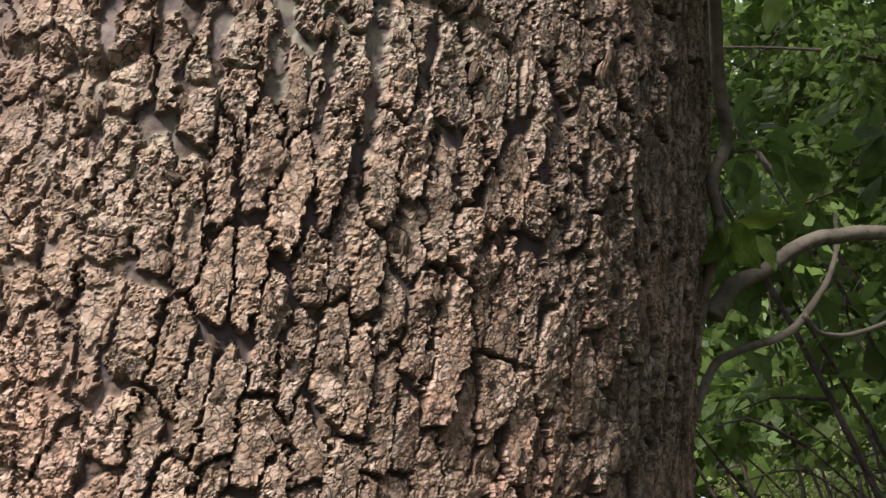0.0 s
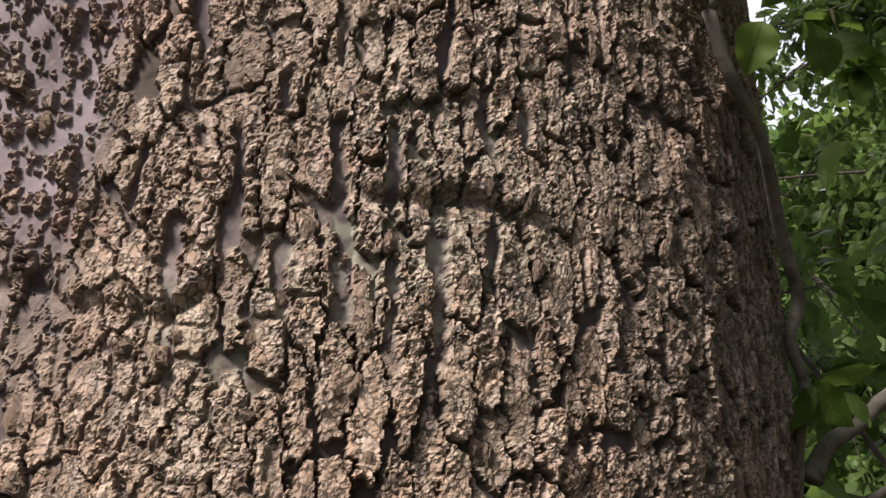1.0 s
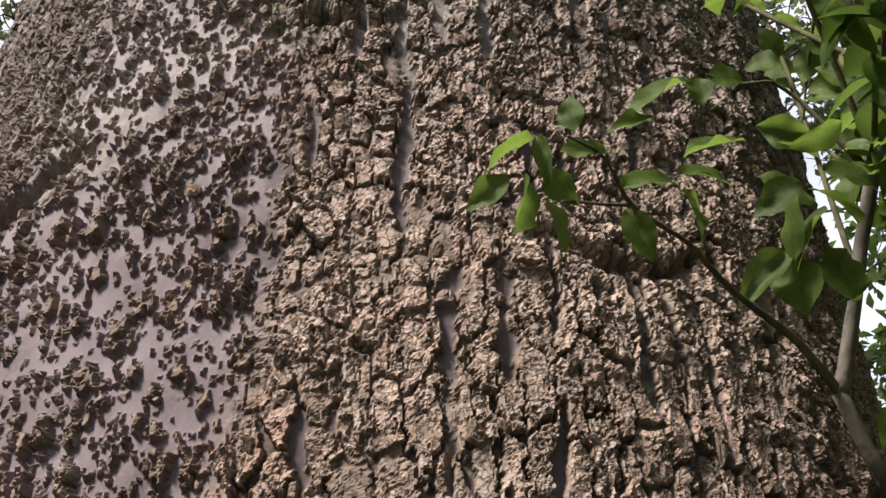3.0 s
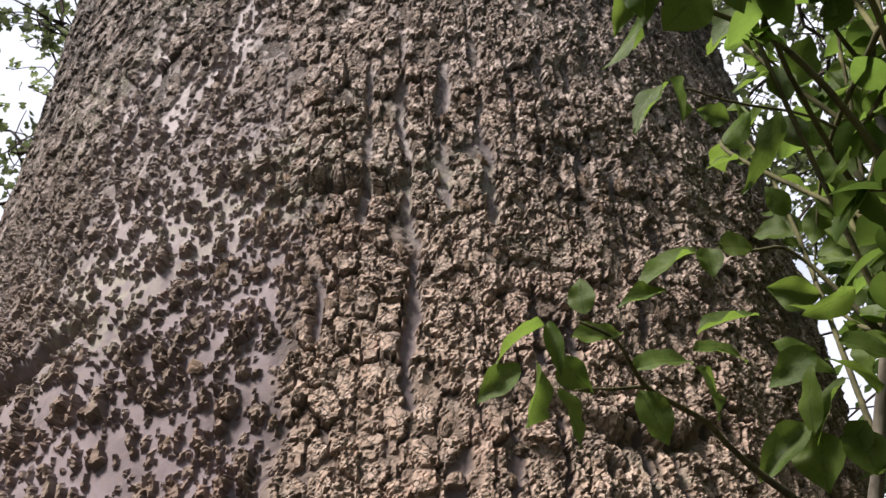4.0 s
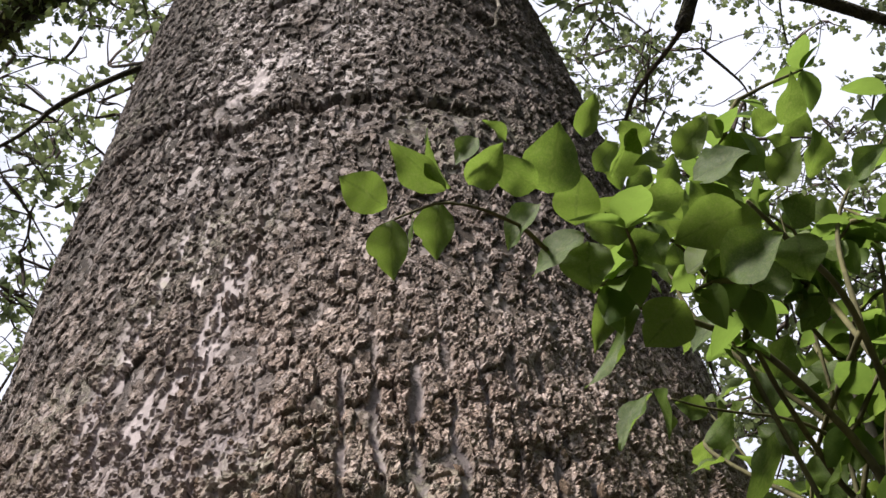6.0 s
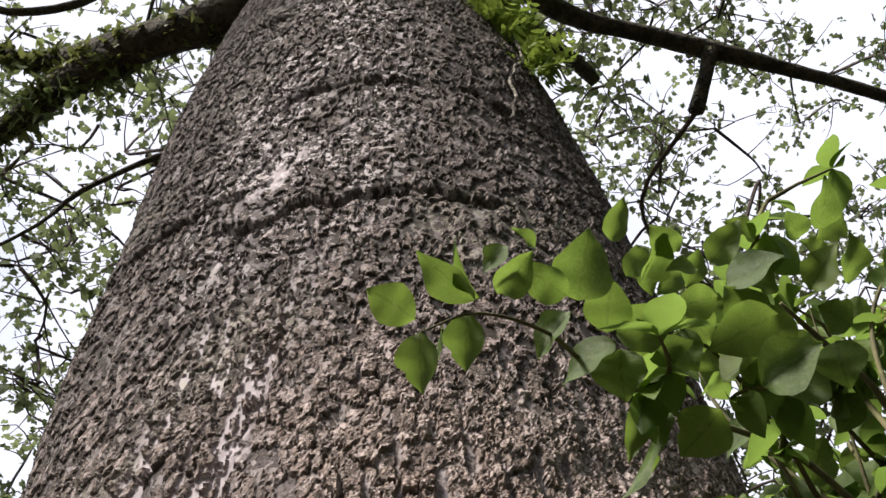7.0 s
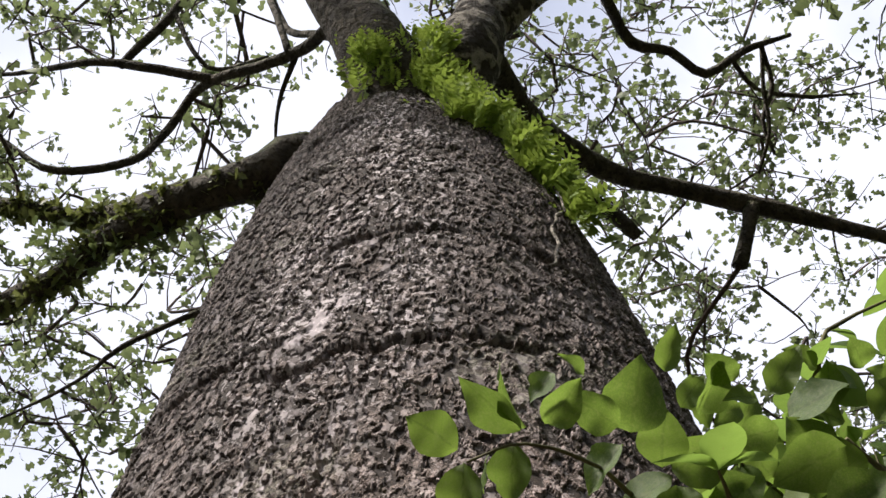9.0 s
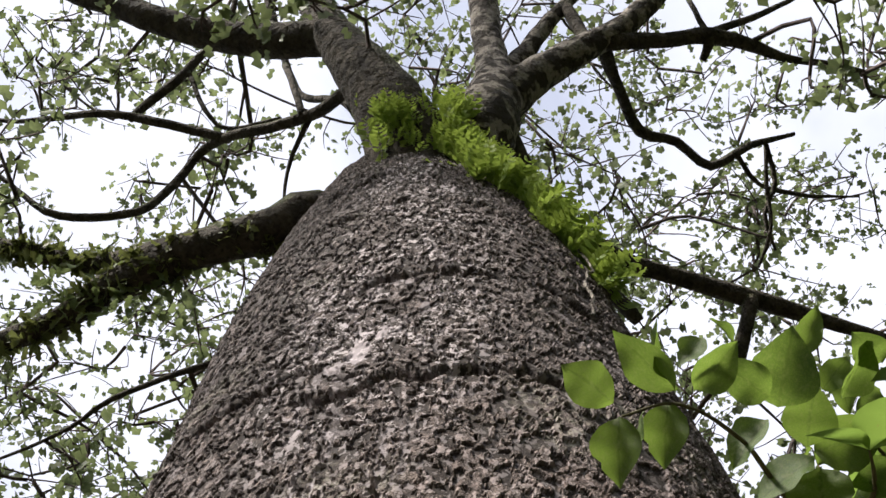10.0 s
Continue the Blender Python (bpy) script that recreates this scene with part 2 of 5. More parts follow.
def leaf_material(name, deep, fresh, through_light=0.45, islands=True, rough=0.5, veins=False):
    m, nt, b = shader(name, rough)
    if islands:
        r = node(nt, "ShaderNodeNewGeometry").outputs["Random Per Island"]
    else:
        r = node(nt, "ShaderNodeObjectInfo").outputs["Random"]
    c = mix(nt, r, deep, fresh)
    c = mix(nt, noise_fac(nt, 45, 4, 0.45, 0.8), c, tuple(v * 1.35 for v in fresh))
    c = mix(nt, noise_fac(nt, 130, 2, 0.68, 0.74), c, (0.10, 0.075, 0.03))
    if veins:
        side = node(nt, "ShaderNodeAttribute")
        side.attribute_name = "midrib"
        rib = node(nt, "ShaderNodeMapRange", [("Value", side.outputs["Fac"])])
        rib.inputs["From Min"].default_value, rib.inputs["From Max"].default_value = 0.90, 0.97
        rib.inputs["To Max"].default_value = 0.6
        c = mix(nt, rib.outputs["Result"], c, tuple(v * 0.45 for v in deep))
        slant = node(nt, "ShaderNodeAttribute")
        slant.attribute_name = "side_vein"
        wave = node(nt, "ShaderNodeMath", [(0, slant.outputs["Fac"])])
        wave.operation = "PINGPONG"
        wave.inputs[1].default_value = 0.5
        fine = node(nt, "ShaderNodeMapRange", [("Value", wave.outputs[0])])
        fine.inputs["From Min"].default_value, fine.inputs["From Max"].default_value = 0.42, 0.5
        fine.inputs["To Max"].default_value = 0.3
        c = mix(nt, fine.outputs["Result"], c, tuple(v * 0.6 for v in deep))
        c = mix(nt, noise_fac(nt, 14, 3, 0.5, 0.75), c, (0.12, 0.145, 0.05))
    nt.links.new(c, b.inputs["Base Color"])
    bump(nt, b, noise_fac(nt, 160, 3, 0.2, 0.8), 0.25, 0.003)
    tr = node(nt, "ShaderNodeBsdfTranslucent")
    glow = mix(nt, 0.55, c, tuple(min(1, v * 2.2) for v in fresh))
    nt.links.new(glow, tr.inputs["Color"])
    both = node(nt, "ShaderNodeMixShader", [(1, b.outputs[0]), (2, tr.outputs[0])])
    both.inputs[0].default_value = through_light
    nt.links.new(both.outputs[0], nt.nodes["Material Output"].inputs["Surface"])
    return m


M_BARK = bark_material("corky_bark")
M_PLATE = bark_material("bark_plate", True)
M_LIMB = limb_material("mossy_limb_bark", (0.032, 0.026, 0.020), (0.092, 0.076, 0.058), 0.9)
M_PALE_LIMB = limb_material("pale_limb_bark", (0.045, 0.036, 0.028), (0.27, 0.24, 0.205), 0.0, 17, 0.47, 0.54)
M_TWIG = limb_material("twig_bark", (0.06, 0.044, 0.042), (0.12, 0.092, 0.085), relief=0.3)
M_STEM = limb_material("shrub_stem_bark", (0.10, 0.085, 0.070), (0.18, 0.158, 0.132), relief=0.08)
M_GREEN_TWIG = limb_material("young_twig_bark", (0.06, 0.055, 0.03), (0.12, 0.11, 0.05), relief=0.08)
M_LEAF = leaf_material("shrub_leaf", (0.036, 0.072, 0.013), (0.092, 0.136, 0.022), 0.48, False, 0.45, True)
M_LEAF_MASS = leaf_material("shrub_leaf_mass", (0.036, 0.074, 0.012), (0.092, 0.140, 0.026), 0.55)
M_CANOPY = leaf_material("canopy_leaf", (0.048, 0.066, 0.030), (0.115, 0.140, 0.060), 0.40)
M_FERN = leaf_material("fern_frond", (0.085, 0.145, 0.022), (0.24, 0.31, 0.055), 0.35, False)
M_DULL_FERN = leaf_material("dull_fern", (0.055, 0.085, 0.028), (0.120, 0.150, 0.055), 0.35)
M_MOSS = leaf_material("moss", (0.050, 0.062, 0.018), (0.115, 0.130, 0.040), 0.3)
M_WOODS = leaf_material("woodland_leaf", (0.030, 0.056, 0.014), (0.098, 0.148, 0.036), 0.42)
M_BRIGHT = leaf_material("open_bush_leaf", (0.13, 0.17, 0.055), (0.27, 0.31, 0.12), 0.4)
M_LITTER = leaf_material("dry_leaf", (0.055, 0.036, 0.020), (0.12, 0.08, 0.045), 0.1)
M_SOIL, _nt, _b = shader("leaf_litter", 0.95)
_nt.links.new(mix(_nt, noise_fac(_nt, 3, 6), (0.040, 0.030, 0.020), (0.028, 0.034, 0.013)), _b.inputs["Base Color"])
bump(_nt, _b, noise_fac(_nt, 20, 6), 0.8, 0.05)

# ---- mesh helpers ----
rng = np.random.RandomState(11)


def mesh_object(name, verts, polys, material, parent=None, smooth=True, values=None, label=""):
    """One mesh object from an array of vertices and an array of equal-sided polygons (or a list of such arrays)."""
    me = bpy.data.meshes.new(name)
    polys = polys if isinstance(polys, list) else [polys]
    loops = np.concatenate([p.ravel() for p in polys]).astype(np.int32)
    sizes = np.concatenate([np.full(len(p), p.shape[1]) for p in polys]).astype(np.int32)
    me.vertices.add(len(verts))
    me.vertices.foreach_set("co", np.asarray(verts, np.float32).ravel())
    me.loops.add(len(loops))
    me.loops.foreach_set("vertex_index", loops)
    me.polygons.add(len(sizes))
    me.polygons.foreach_set("loop_start", np.r_[0, np.cumsum(sizes)[:-1]].astype(np.int32))
    me.update(calc_edges=True)
    me.polygons.foreach_set("use_smooth", np.full(len(sizes), smooth))
    for key, v in (values or {}).items():
        me.attributes.new(key, "FLOAT", "POINT").data.foreach_set("value", np.asarray(v, np.float32))
    me.materials.append(material)
    me.validate()
    ob = new(name, me)
    ob.parent = parent
    if label:
        tagged(ob, label)
    return ob


def curve_points(ctrl, step):
    """A smooth run of points through control points (x, y, z, radius)."""
    c = np.asarray(ctrl, float)
    p = np.vstack([2 * c[0] - c[1], c, 2 * c[-1] - c[-2]])
    out = []
    for i in range(1, len(p) - 2):
        n = max(2, int(np.linalg.norm(p[i + 1, :3] - p[i, :3]) / step))
        for t in np.arange(n) / n:
            out.append(0.5 * (2 * p[i] + (p[i + 1] - p[i - 1]) * t + (2 * p[i - 1] - 5 * p[i] + 4 * p[i + 1] - p[i + 2]) * t ** 2
                              + (3 * p[i] - p[i - 1] - 3 * p[i + 1] + p[i + 2]) * t ** 3))
    out.append(c[-1])
    out = np.array(out)
    out[:, 3] = np.maximum(out[:, 3], 0.0006)
    return out


def tube(run, sides, rough=0.0):
    """Vertices and quads of a tube round a run of points (x, y, z, radius), with knobbly sides and closed ends."""
    pts, rad = run[:, :3], run[:, 3]
    d = np.gradient(pts, axis=0)
    d /= np.linalg.norm(d, axis=1, keepdims=True) + 1e-12
    u = np.cross(d[0], (0.3, 0.5, 0.8))
    rings = []
    a = np.arange(sides) / sides * 2 * np.pi
    for i in range(len(pts)):
        u = u - d[i] * (u @ d[i])
        u /= np.linalg.norm(u)
        v = np.cross(d[i], u)
        r = rad[i] * (1 + rough * rng.uniform(-1, 1, sides)) * (1 + rough * math.sin(i * 0.23 + pts[i, 0] * 5))
        rings.append(pts[i] + (np.cos(a) * r)[:, None] * u + (np.sin(a) * r)[:, None] * v)
    verts = np.vstack(rings + [pts[:1], pts[-1:]])
    n, s = len(pts), sides
    i, j = np.meshgrid(np.arange(n - 1), np.arange(s), indexing="ij")
    quads = np.stack([i * s + j, i * s + (j + 1) % s, (i + 1) * s + (j + 1) % s, (i + 1) * s + j], -1).reshape(-1, 4)
    j = np.arange(s)
    caps = np.vstack([np.stack([(j + 1) % s, j, np.full(s, n * s)], -1), np.stack([(n - 1) * s + j, (n - 1) * s + (j + 1) % s, np.full(s, n * s + 1)], -1)])
    return verts, quads, caps


def tubes_object(name, runs, sides, material, parent, rough=0.0, label=""):
    """One mesh of several tubes that are one piece of wood."""
    vs, qs, cs, at = [], [], [], 0
    for run in runs:
        v, q, c = tube(run, sides, rough)
        vs.append(v), qs.append(q + at), cs.append(c + at)
        at += len(v)
    return mesh_object(name, np.vstack(vs), [np.vstack(qs), np.vstack(cs)], material, parent, label=label)


def empty_thing(name, place, label, category, group=""):
    ob = new(name)
    ob.location = place
    return tagged(ob, label, category, group)


def adopt(ob, thing):
    """Makes ob, whose mesh is in world coordinates, a part of a thing that stands elsewhere."""
    ob.parent = thing
    ob.matrix_parent_inverse = Matrix.Translation(thing.location).inverted()
    return ob


LEAF_OUTLINES = {
    # half-width at even steps from the base to the tip
    "oval": (0.0, 0.30, 0.44, 0.50, 0.47, 0.38, 0.22, 0.0),
    "lobed": (0.0, 0.34, 0.22, 0.50, 0.26, 0.38, 0.16, 0.0),
    "oaklet": (0.0, 0.42, 0.22, 0.5, 0.0),
    "spoon": (0.0, 0.30, 0.5, 0.0),
    "chip": (0.0, 0.5, 0.0),
}


def leaf_template(kind, fold=0.18, droop=0.25, wave=0.0, folded=True):
    """A leaf one long and one wide: vertices (length, side, up) and quads."""
    half = LEAF_OUTLINES[kind]
    n = len(half)
    t = np.linspace(0, 1, n)
    rows = []
    for i in range(n):
        for s in (-1, 0, 1) if folded else (-1, 1):
            w = half[i] * s
            rows.append((t[i], w, fold * abs(w) - droop * t[i] ** 2 + wave * math.sin(5 * t[i] + s)))
    k = 3 if folded else 2
    i, j = np.meshgrid(np.arange(n - 1), np.arange(k - 1), indexing="ij")
    a = (i * k + j).ravel()
    return np.array(rows), np.stack([a, a + 1, a + k + 1, a + k], -1)


def leaf_cloud(name, places, ahead, normal, length, width, kind, material, parent, fold=0.18, droop=0.25, label="", folded=True):
    """Many leaves in one mesh; places are the leaves' bases."""
    tv, tq = leaf_template(kind, fold, droop, 0.0, folded)
    ahead = ahead / (np.linalg.norm(ahead, axis=1, keepdims=True) + 1e-9)
    side = np.cross(normal, ahead)
    side /= np.linalg.norm(side, axis=1, keepdims=True) + 1e-9
    up = np.cross(ahead, side)
    L, W = length[:, None, None], width[:, None, None]
    v = places[:, None] + L * tv[None, :, :1] * ahead[:, None] + W * tv[None, :, 1:2] * side[:, None] + L * tv[None, :, 2:] * up[:, None]
    q = (tq[None] + (np.arange(len(places)) * len(tv))[:, None, None]).reshape(-1, 4)
    return mesh_object(name, v.reshape(-1, 3), q, material, parent, label=label)


def unit(n):
    v = rng.normal(size=(n, 3))
    return v / np.linalg.norm(v, axis=1, keepdims=True)

# ---- ground ----
n = 60
rad = np.r_[0, np.geomspace(1.0, 900, n)]
ang = np.arange(72) / 72 * 2 * np.pi
gx, gy = rad[:, None] * np.cos(ang), rad[:, None] * np.sin(ang)
gz = 0.05 * np.sin(gx * 0.9 + 1) * np.cos(gy * 0.7) * np.minimum(1, rad / 3)[:, None] - 0.02
i, j = np.meshgrid(np.arange(n), np.arange(72), indexing="ij")
quads = np.stack([i * 72 + j, (i + 1) * 72 + j, (i + 1) * 72 + (j + 1) % 72, i * 72 + (j + 1) % 72], -1).reshape(-1, 4)
tagged(mesh_object("ground", np.stack([gx, gy, gz], -1).reshape(-1, 3), quads, M_SOIL), kind="structure")

# ---- the great trunk ----
CX, CY = -0.297, 1.627
FACE = -79.7           # degrees: the side of the trunk that is looked at
PROFILE_Z = [-0.1, 0.3, 1.2, 2.0, 2.8, 3.6, 4.4, 5.0, 5.35, 5.7, 6.0, 6.2]
PROFILE_R = [0.90, 0.78, 0.689, 0.667, 0.632, 0.590, 0.529, 0.450, 0.395, 0.335, 0.23, 0.05]


def cell_hash(ix, iy, seed):
    v = np.sin(ix * 127.1 + iy * 311.7 + seed * 74.7) * 43758.5453
    return v - np.floor(v)


def ripple(x, y, seed):
    """Smooth noise from -1 to 1."""
    ix, iy = np.floor(x), np.floor(y)
    fx, fy = x - ix, y - iy
    fx, fy = fx * fx * (3 - 2 * fx), fy * fy * (3 - 2 * fy)
    a, b = cell_hash(ix, iy, seed), cell_hash(ix + 1, iy, seed)
    c, d = cell_hash(ix, iy + 1, seed), cell_hash(ix + 1, iy + 1, seed)
    return 2 * (a + (b - a) * fx + (c - a) * fy + (a - b - c + d) * fx * fy) - 1


def ripples(x, y, octaves, seed):
    return sum(ripple(x * 2 ** k, y * 2 ** k, seed + k) * 0.5 ** k for k in range(octaves)) / (2 - 0.5 ** (octaves - 1))


def cracked(x, y, w, h, jitter, seed, across=None):
    """Irregular cells: the gap to the cell's edge, its tilted face, and two random numbers of the cell."""
    gx, gy = x / w, y / h
    ix, iy = np.floor(gx), np.floor(gy)
    across = jitter if across is None else across
    f1, f2 = np.full(x.shape, 9.0), np.full(x.shape, 9.0)
    r1, r2, tilt = np.zeros(x.shape), np.zeros(x.shape), np.zeros(x.shape)
    for dx in (-1, 0, 1):
        for dy in (-1, 0, 1):
            cx, cy = ix + dx, iy + dy
            a, b = cell_hash(cx, cy, seed), cell_hash(cx, cy, seed + 1)
            ox = gx - (cx + 0.5 + across * (a - 0.5))
            oy = gy - (cy + 0.5 + jitter * (b - 0.5) + 0.5 * np.mod(cx, 2))
            d = np.hypot(ox, oy)
            near = d < f1
            f2 = np.where(near, f1, np.minimum(f2, d))
            f1 = np.where(near, d, f1)
            c = cell_hash(cx, cy, seed + 2)
            r1 = np.where(near, c, r1)
            r2 = np.where(near, cell_hash(cx, cy, seed + 3), r2)
            tilt = np.where(near, ox * (2 * c - 1) - oy * (0.75 + 0.5 * b), tilt)
    return f2 - f1, tilt, r1, r2


def ramp(a, b, v):
    t = np.clip((v - a) / (b - a), 0, 1)
    return t * t * (3 - 2 * t)


def flaked(q, steps):
    """Height in worn layers, as cork flakes off."""
    t = q * steps
    f = np.floor(t)
    return (f + ramp(0.36, 0.64, t - f)) / steps


FOLDS = [  # creases round the trunk: degrees from, to, height, strength
    (-112, -48, 3.50, 0.75), (-104, -40, 3.97, 0.75), (-150, -108, 2.46, 1.6), (-95, -74, 2.62, 0.6), (-106, -80, 1.83, 0.6),
    (-150, -100, 3.62, 0.7), (-120, -60, 4.55, 0.6), (-125, -50, 4.95, 0.7), (-80, -55, 1.93, 0.45), (-75, -45, 2.32, 0.5),
]


def blobs(x, y, w, h, seed):
    """Scattered round spots, one to a cell: how far from the spot's middle (1 at a cell's half), and two random numbers."""
    gx, gy = x / w, y / h
    ix, iy = np.floor(gx), np.floor(gy)
    best, r1, r2 = np.full(x.shape, 9.0), np.zeros(x.shape), np.zeros(x.shape)
    for dx in (-1, 0, 1):
        for dy in (-1, 0, 1):
            cx, cy = ix + dx, iy + dy
            a, b = cell_hash(cx, cy, seed), cell_hash(cx, cy, seed + 1)
            d = 2 * np.hypot(gx - cx - 0.2 - 0.6 * a, gy - cy - 0.2 - 0.6 * b)
            near = d < best
            best = np.where(near, d, best)
            r1 = np.where(near, cell_hash(cx, cy, seed + 2), r1)
            r2 = np.where(near, cell_hash(cx, cy, seed + 3), r2)
    return best, r1, r2


def blend(a, b, t):
    return a + (b - a) * t


STREAK_Z = [2.3, 2.6, 3.14, 3.4, 4.3, 4.9]      # pale streaks climb the flank and lean over to the front
STREAK_A = [-117, -110, -101, -97, -89, -85]


def bark(theta, z):
    """Relief of the bark in metres, how corky it is, its tone, and how smooth the skin between the cork is."""
    x = np.radians(theta - FACE) * 0.66
    crinkle = ripples(x * 120, z * 100, 3, 9)
    crinkle2 = ripples(x * 110, z * 105, 3, 12)
    xw = x + 0.013 * ripples(x * 9, z * 5, 3, 3) + 0.0058 * crinkle + 0.0013 * ripples(x * 310, z * 290, 2, 14)
    zw = z + 0.014 * ripples(x * 13, z * 13, 3, 5) + 0.0064 * crinkle2 + 0.0013 * ripples(x * 300, z * 300, 2, 15)
    edge = theta + 5 * ripples(x * 5, z * 4, 3, 21)
    # where the smooth skin shows: the flank, pale streaks that run up it, flecks high up
    skin = ramp(-88, -93, edge) * ramp(1.55, 1.95, z + 0.1 * ripples(x * 6, z * 5, 2, 31)) * (1 - ramp(2.55, 3.00, z))
    skin *= 1 - 0.25 * ramp(-110, -122, edge) * ramp(2.3, 2.6, z)
    line = np.interp(z, STREAK_Z, STREAK_A)
    off = np.radians(theta - line) * 0.66 + 0.010 * ripples(x * 14, z * 12, 2, 43) + 0.0025 * crinkle
    vein = np.abs(ripples(off * 34, z * 3.4, 2, 41) + 0.12 * crinkle)
    near_line = ramp(12, 6, np.abs(theta - line)) * ramp(2.20, 2.50, z)
    streak = ramp(0.17, 0.11, vein) * near_line * (1 - ramp(3.1, 3.5, z)) * ramp(-0.6, -0.3, ripples(x * 20, z * 9, 2, 44))
    high = ramp(2.75, 3.2, z + 0.15 * ripple(x * 6, z * 5, 85))
    mid = ramp(1.95, 2.35, z + 0.12 * ripple(x * 7, z * 6, 79))
    column = ramp(-97, -72, theta + 9 * ripples(x * 4, z * 3, 2, 51)) * (1 - 0.55 * mid)
    patchy = ripples(x * 26, z * 17, 3, 73)
    # flakes: cork splits into thin leaves, whose edges run like the contours of a hill
    leaf_a = flaked(0.5 + 0.62 * ripples(xw * 62, zw * 52, 2, 61), 5)
    leaf_b = flaked(0.5 + 0.60 * ripples(xw * 150 + 5, zw * 125, 2, 63), 3)
    rotten = ramp(-0.30, 0.35, ripples(x * 30, z * 22, 2, 68))
    crumb = (0.0005 + 0.0014 * rotten) * ripples(x * 330, z * 300, 2, 65) - 0.0040 * ramp(0.08, 0.0, np.abs(ripples(xw * 95, zw * 70, 2, 67))) * ramp(-0.2, 0.3, ripples(x * 33, z * 31, 2, 69))
    # plates of cork, close in some places and parted in others
    e, tilt, r, q = cracked(xw, zw, 0.0270, 0.053, 1.0, 71, 0.55)
    part = 0.022 + 0.15 * ramp(-0.05, 0.50, patchy)
    block = ramp(part, part + 0.06, e) * (r < 0.94)
    block_h = block * (0.0026 + 0.0036 * q + 0.0024 * tilt + (0.0025 + 0.0030 * rotten) * leaf_a + (0.0010 + 0.0028 * rotten) * leaf_b + crumb)
    # crumbled scales above eye level
    e, tilt, r2, q2 = cracked(xw, zw, 0.0220, 0.0380, 1.0, 77, 0.55)
    part = 0.022 + 0.13 * ramp(-0.05, 0.50, patchy)
    scale = ramp(part, part + 0.07, e) * (r2 < 0.92)
    scale_h = scale * (0.0022 + 0.0044 * q2 + 0.0028 * tilt + (0.0020 + 0.0034 * rotten) * leaf_a + (0.0012 + 0.0030 * rotten) * leaf_b + crumb)
    block, block_h, q = blend(block, scale, mid), blend(block_h, scale_h, mid), blend(q, q2, mid)
    # long flat ridges with cross cracks
    e, tilt, r4, q4 = cracked(xw + 0.002 * crinkle, zw, 0.0260, 0.092, 1.0, 91, 0.40)
    part = 0.025 + 0.12 * ramp(-0.1, 0.50, patchy)
    ridge = ramp(part, part + 0.06, e)
    ridge_h = ridge * (0.0045 + 0.0052 * q4 + 0.0024 * tilt + (0.0018 + 0.0026 * rotten) * leaf_a + (0.0008 + 0.0016 * rotten) * leaf_b + crumb)
    block, block_h, q = blend(block, ridge, column), blend(block_h, ridge_h, column), blend(q, q4, column)
    # higher up the cork is worn to wandering flat knobs with deep pits between them
    u, w = x * 0.96 + z * 0.12, z * 0.96 - x * 0.14
    u, w = u + 0.011 * ripples(u * 34, w * 34, 2, 181), w + 0.011 * ripples(u * 34 + 9, w * 34, 2, 183)
    knob = ripples(u * 100 + 0.6 * crinkle, w * 56 + 0.6 * crinkle2, 2, 81) + 0.30 * ripples(u * 17, w * 11, 2, 82)
    e, tilt, r3, q3 = cracked(u + 0.003 * crinkle, w + 0.003 * crinkle2, 0.0150, 0.0270, 1.0, 83)
    fine = ramp(0.0, 0.06, knob) * ramp(0.03, 0.08, e + 0.10 * ramp(0.0, 0.4, knob))
    fine_h = fine * (0.0032 + 0.0024 * q3 + 0.0010 * tilt + 0.0010 * leaf_b + 0.3 * crumb)
    q3 = np.clip(0.55 * q3 + 0.35 + 0.4 * ripples(u * 16, w * 16, 2, 87), 0, 1)
    body, body_h, q = blend(block, fine, high), blend(block_h, fine_h, high), blend(q, q3, high)
    tone = np.clip(0.45 * q + 0.35 * leaf_a + 0.30 * leaf_b - 0.06 + 0.24 * mid * (1 - high), 0, 1)
    # light and shade painted into the tone: front lighter, lower right and flank darker
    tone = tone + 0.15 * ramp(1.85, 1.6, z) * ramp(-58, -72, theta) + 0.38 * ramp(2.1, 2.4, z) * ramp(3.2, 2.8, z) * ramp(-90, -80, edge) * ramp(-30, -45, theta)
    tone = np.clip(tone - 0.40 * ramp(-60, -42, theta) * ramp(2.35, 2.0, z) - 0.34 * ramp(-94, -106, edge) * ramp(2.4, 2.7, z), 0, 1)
    # furrows between columns of cork
    lane = (x + 0.020 * ripples(x * 9, z * 7, 3, 137) + 0.006 * crinkle) / 0.043
    lane = np.abs(lane - np.floor(lane) - 0.5) + 0.16 * ripples(x * 34, z * 24, 2, 139)
    lane = ramp(0.36, 0.43, lane) * ramp(1.5, 1.95, z) * (1 - ramp(2.7, 3.1, z)) * ramp(-101, -94, edge) * (1 - skin)
    lane = lane * ramp(-0.08, 0.12, ripples(x * 21, z * 12, 2, 143)) * ramp(-42, -56, theta)
    body, body_h = body * (1 - lane), body_h * (1 - lane) - 0.0015 * lane
    # warts on the smooth skin, large, middling and small
    upper = ramp(2.1, 2.6, z)
    wart, wart_h, ragged = np.zeros_like(x), np.zeros_like(x), 0.45 * crinkle + 0.40 * ripples(x * 260, z * 230, 2, 19)
    dense = 0.12 + 0.24 * ripples(x * 14, z * 9, 2, 111) + 0.14 * upper - 0.30 * streak + 0.45 * ramp(-4, -12, edge - line) * upper
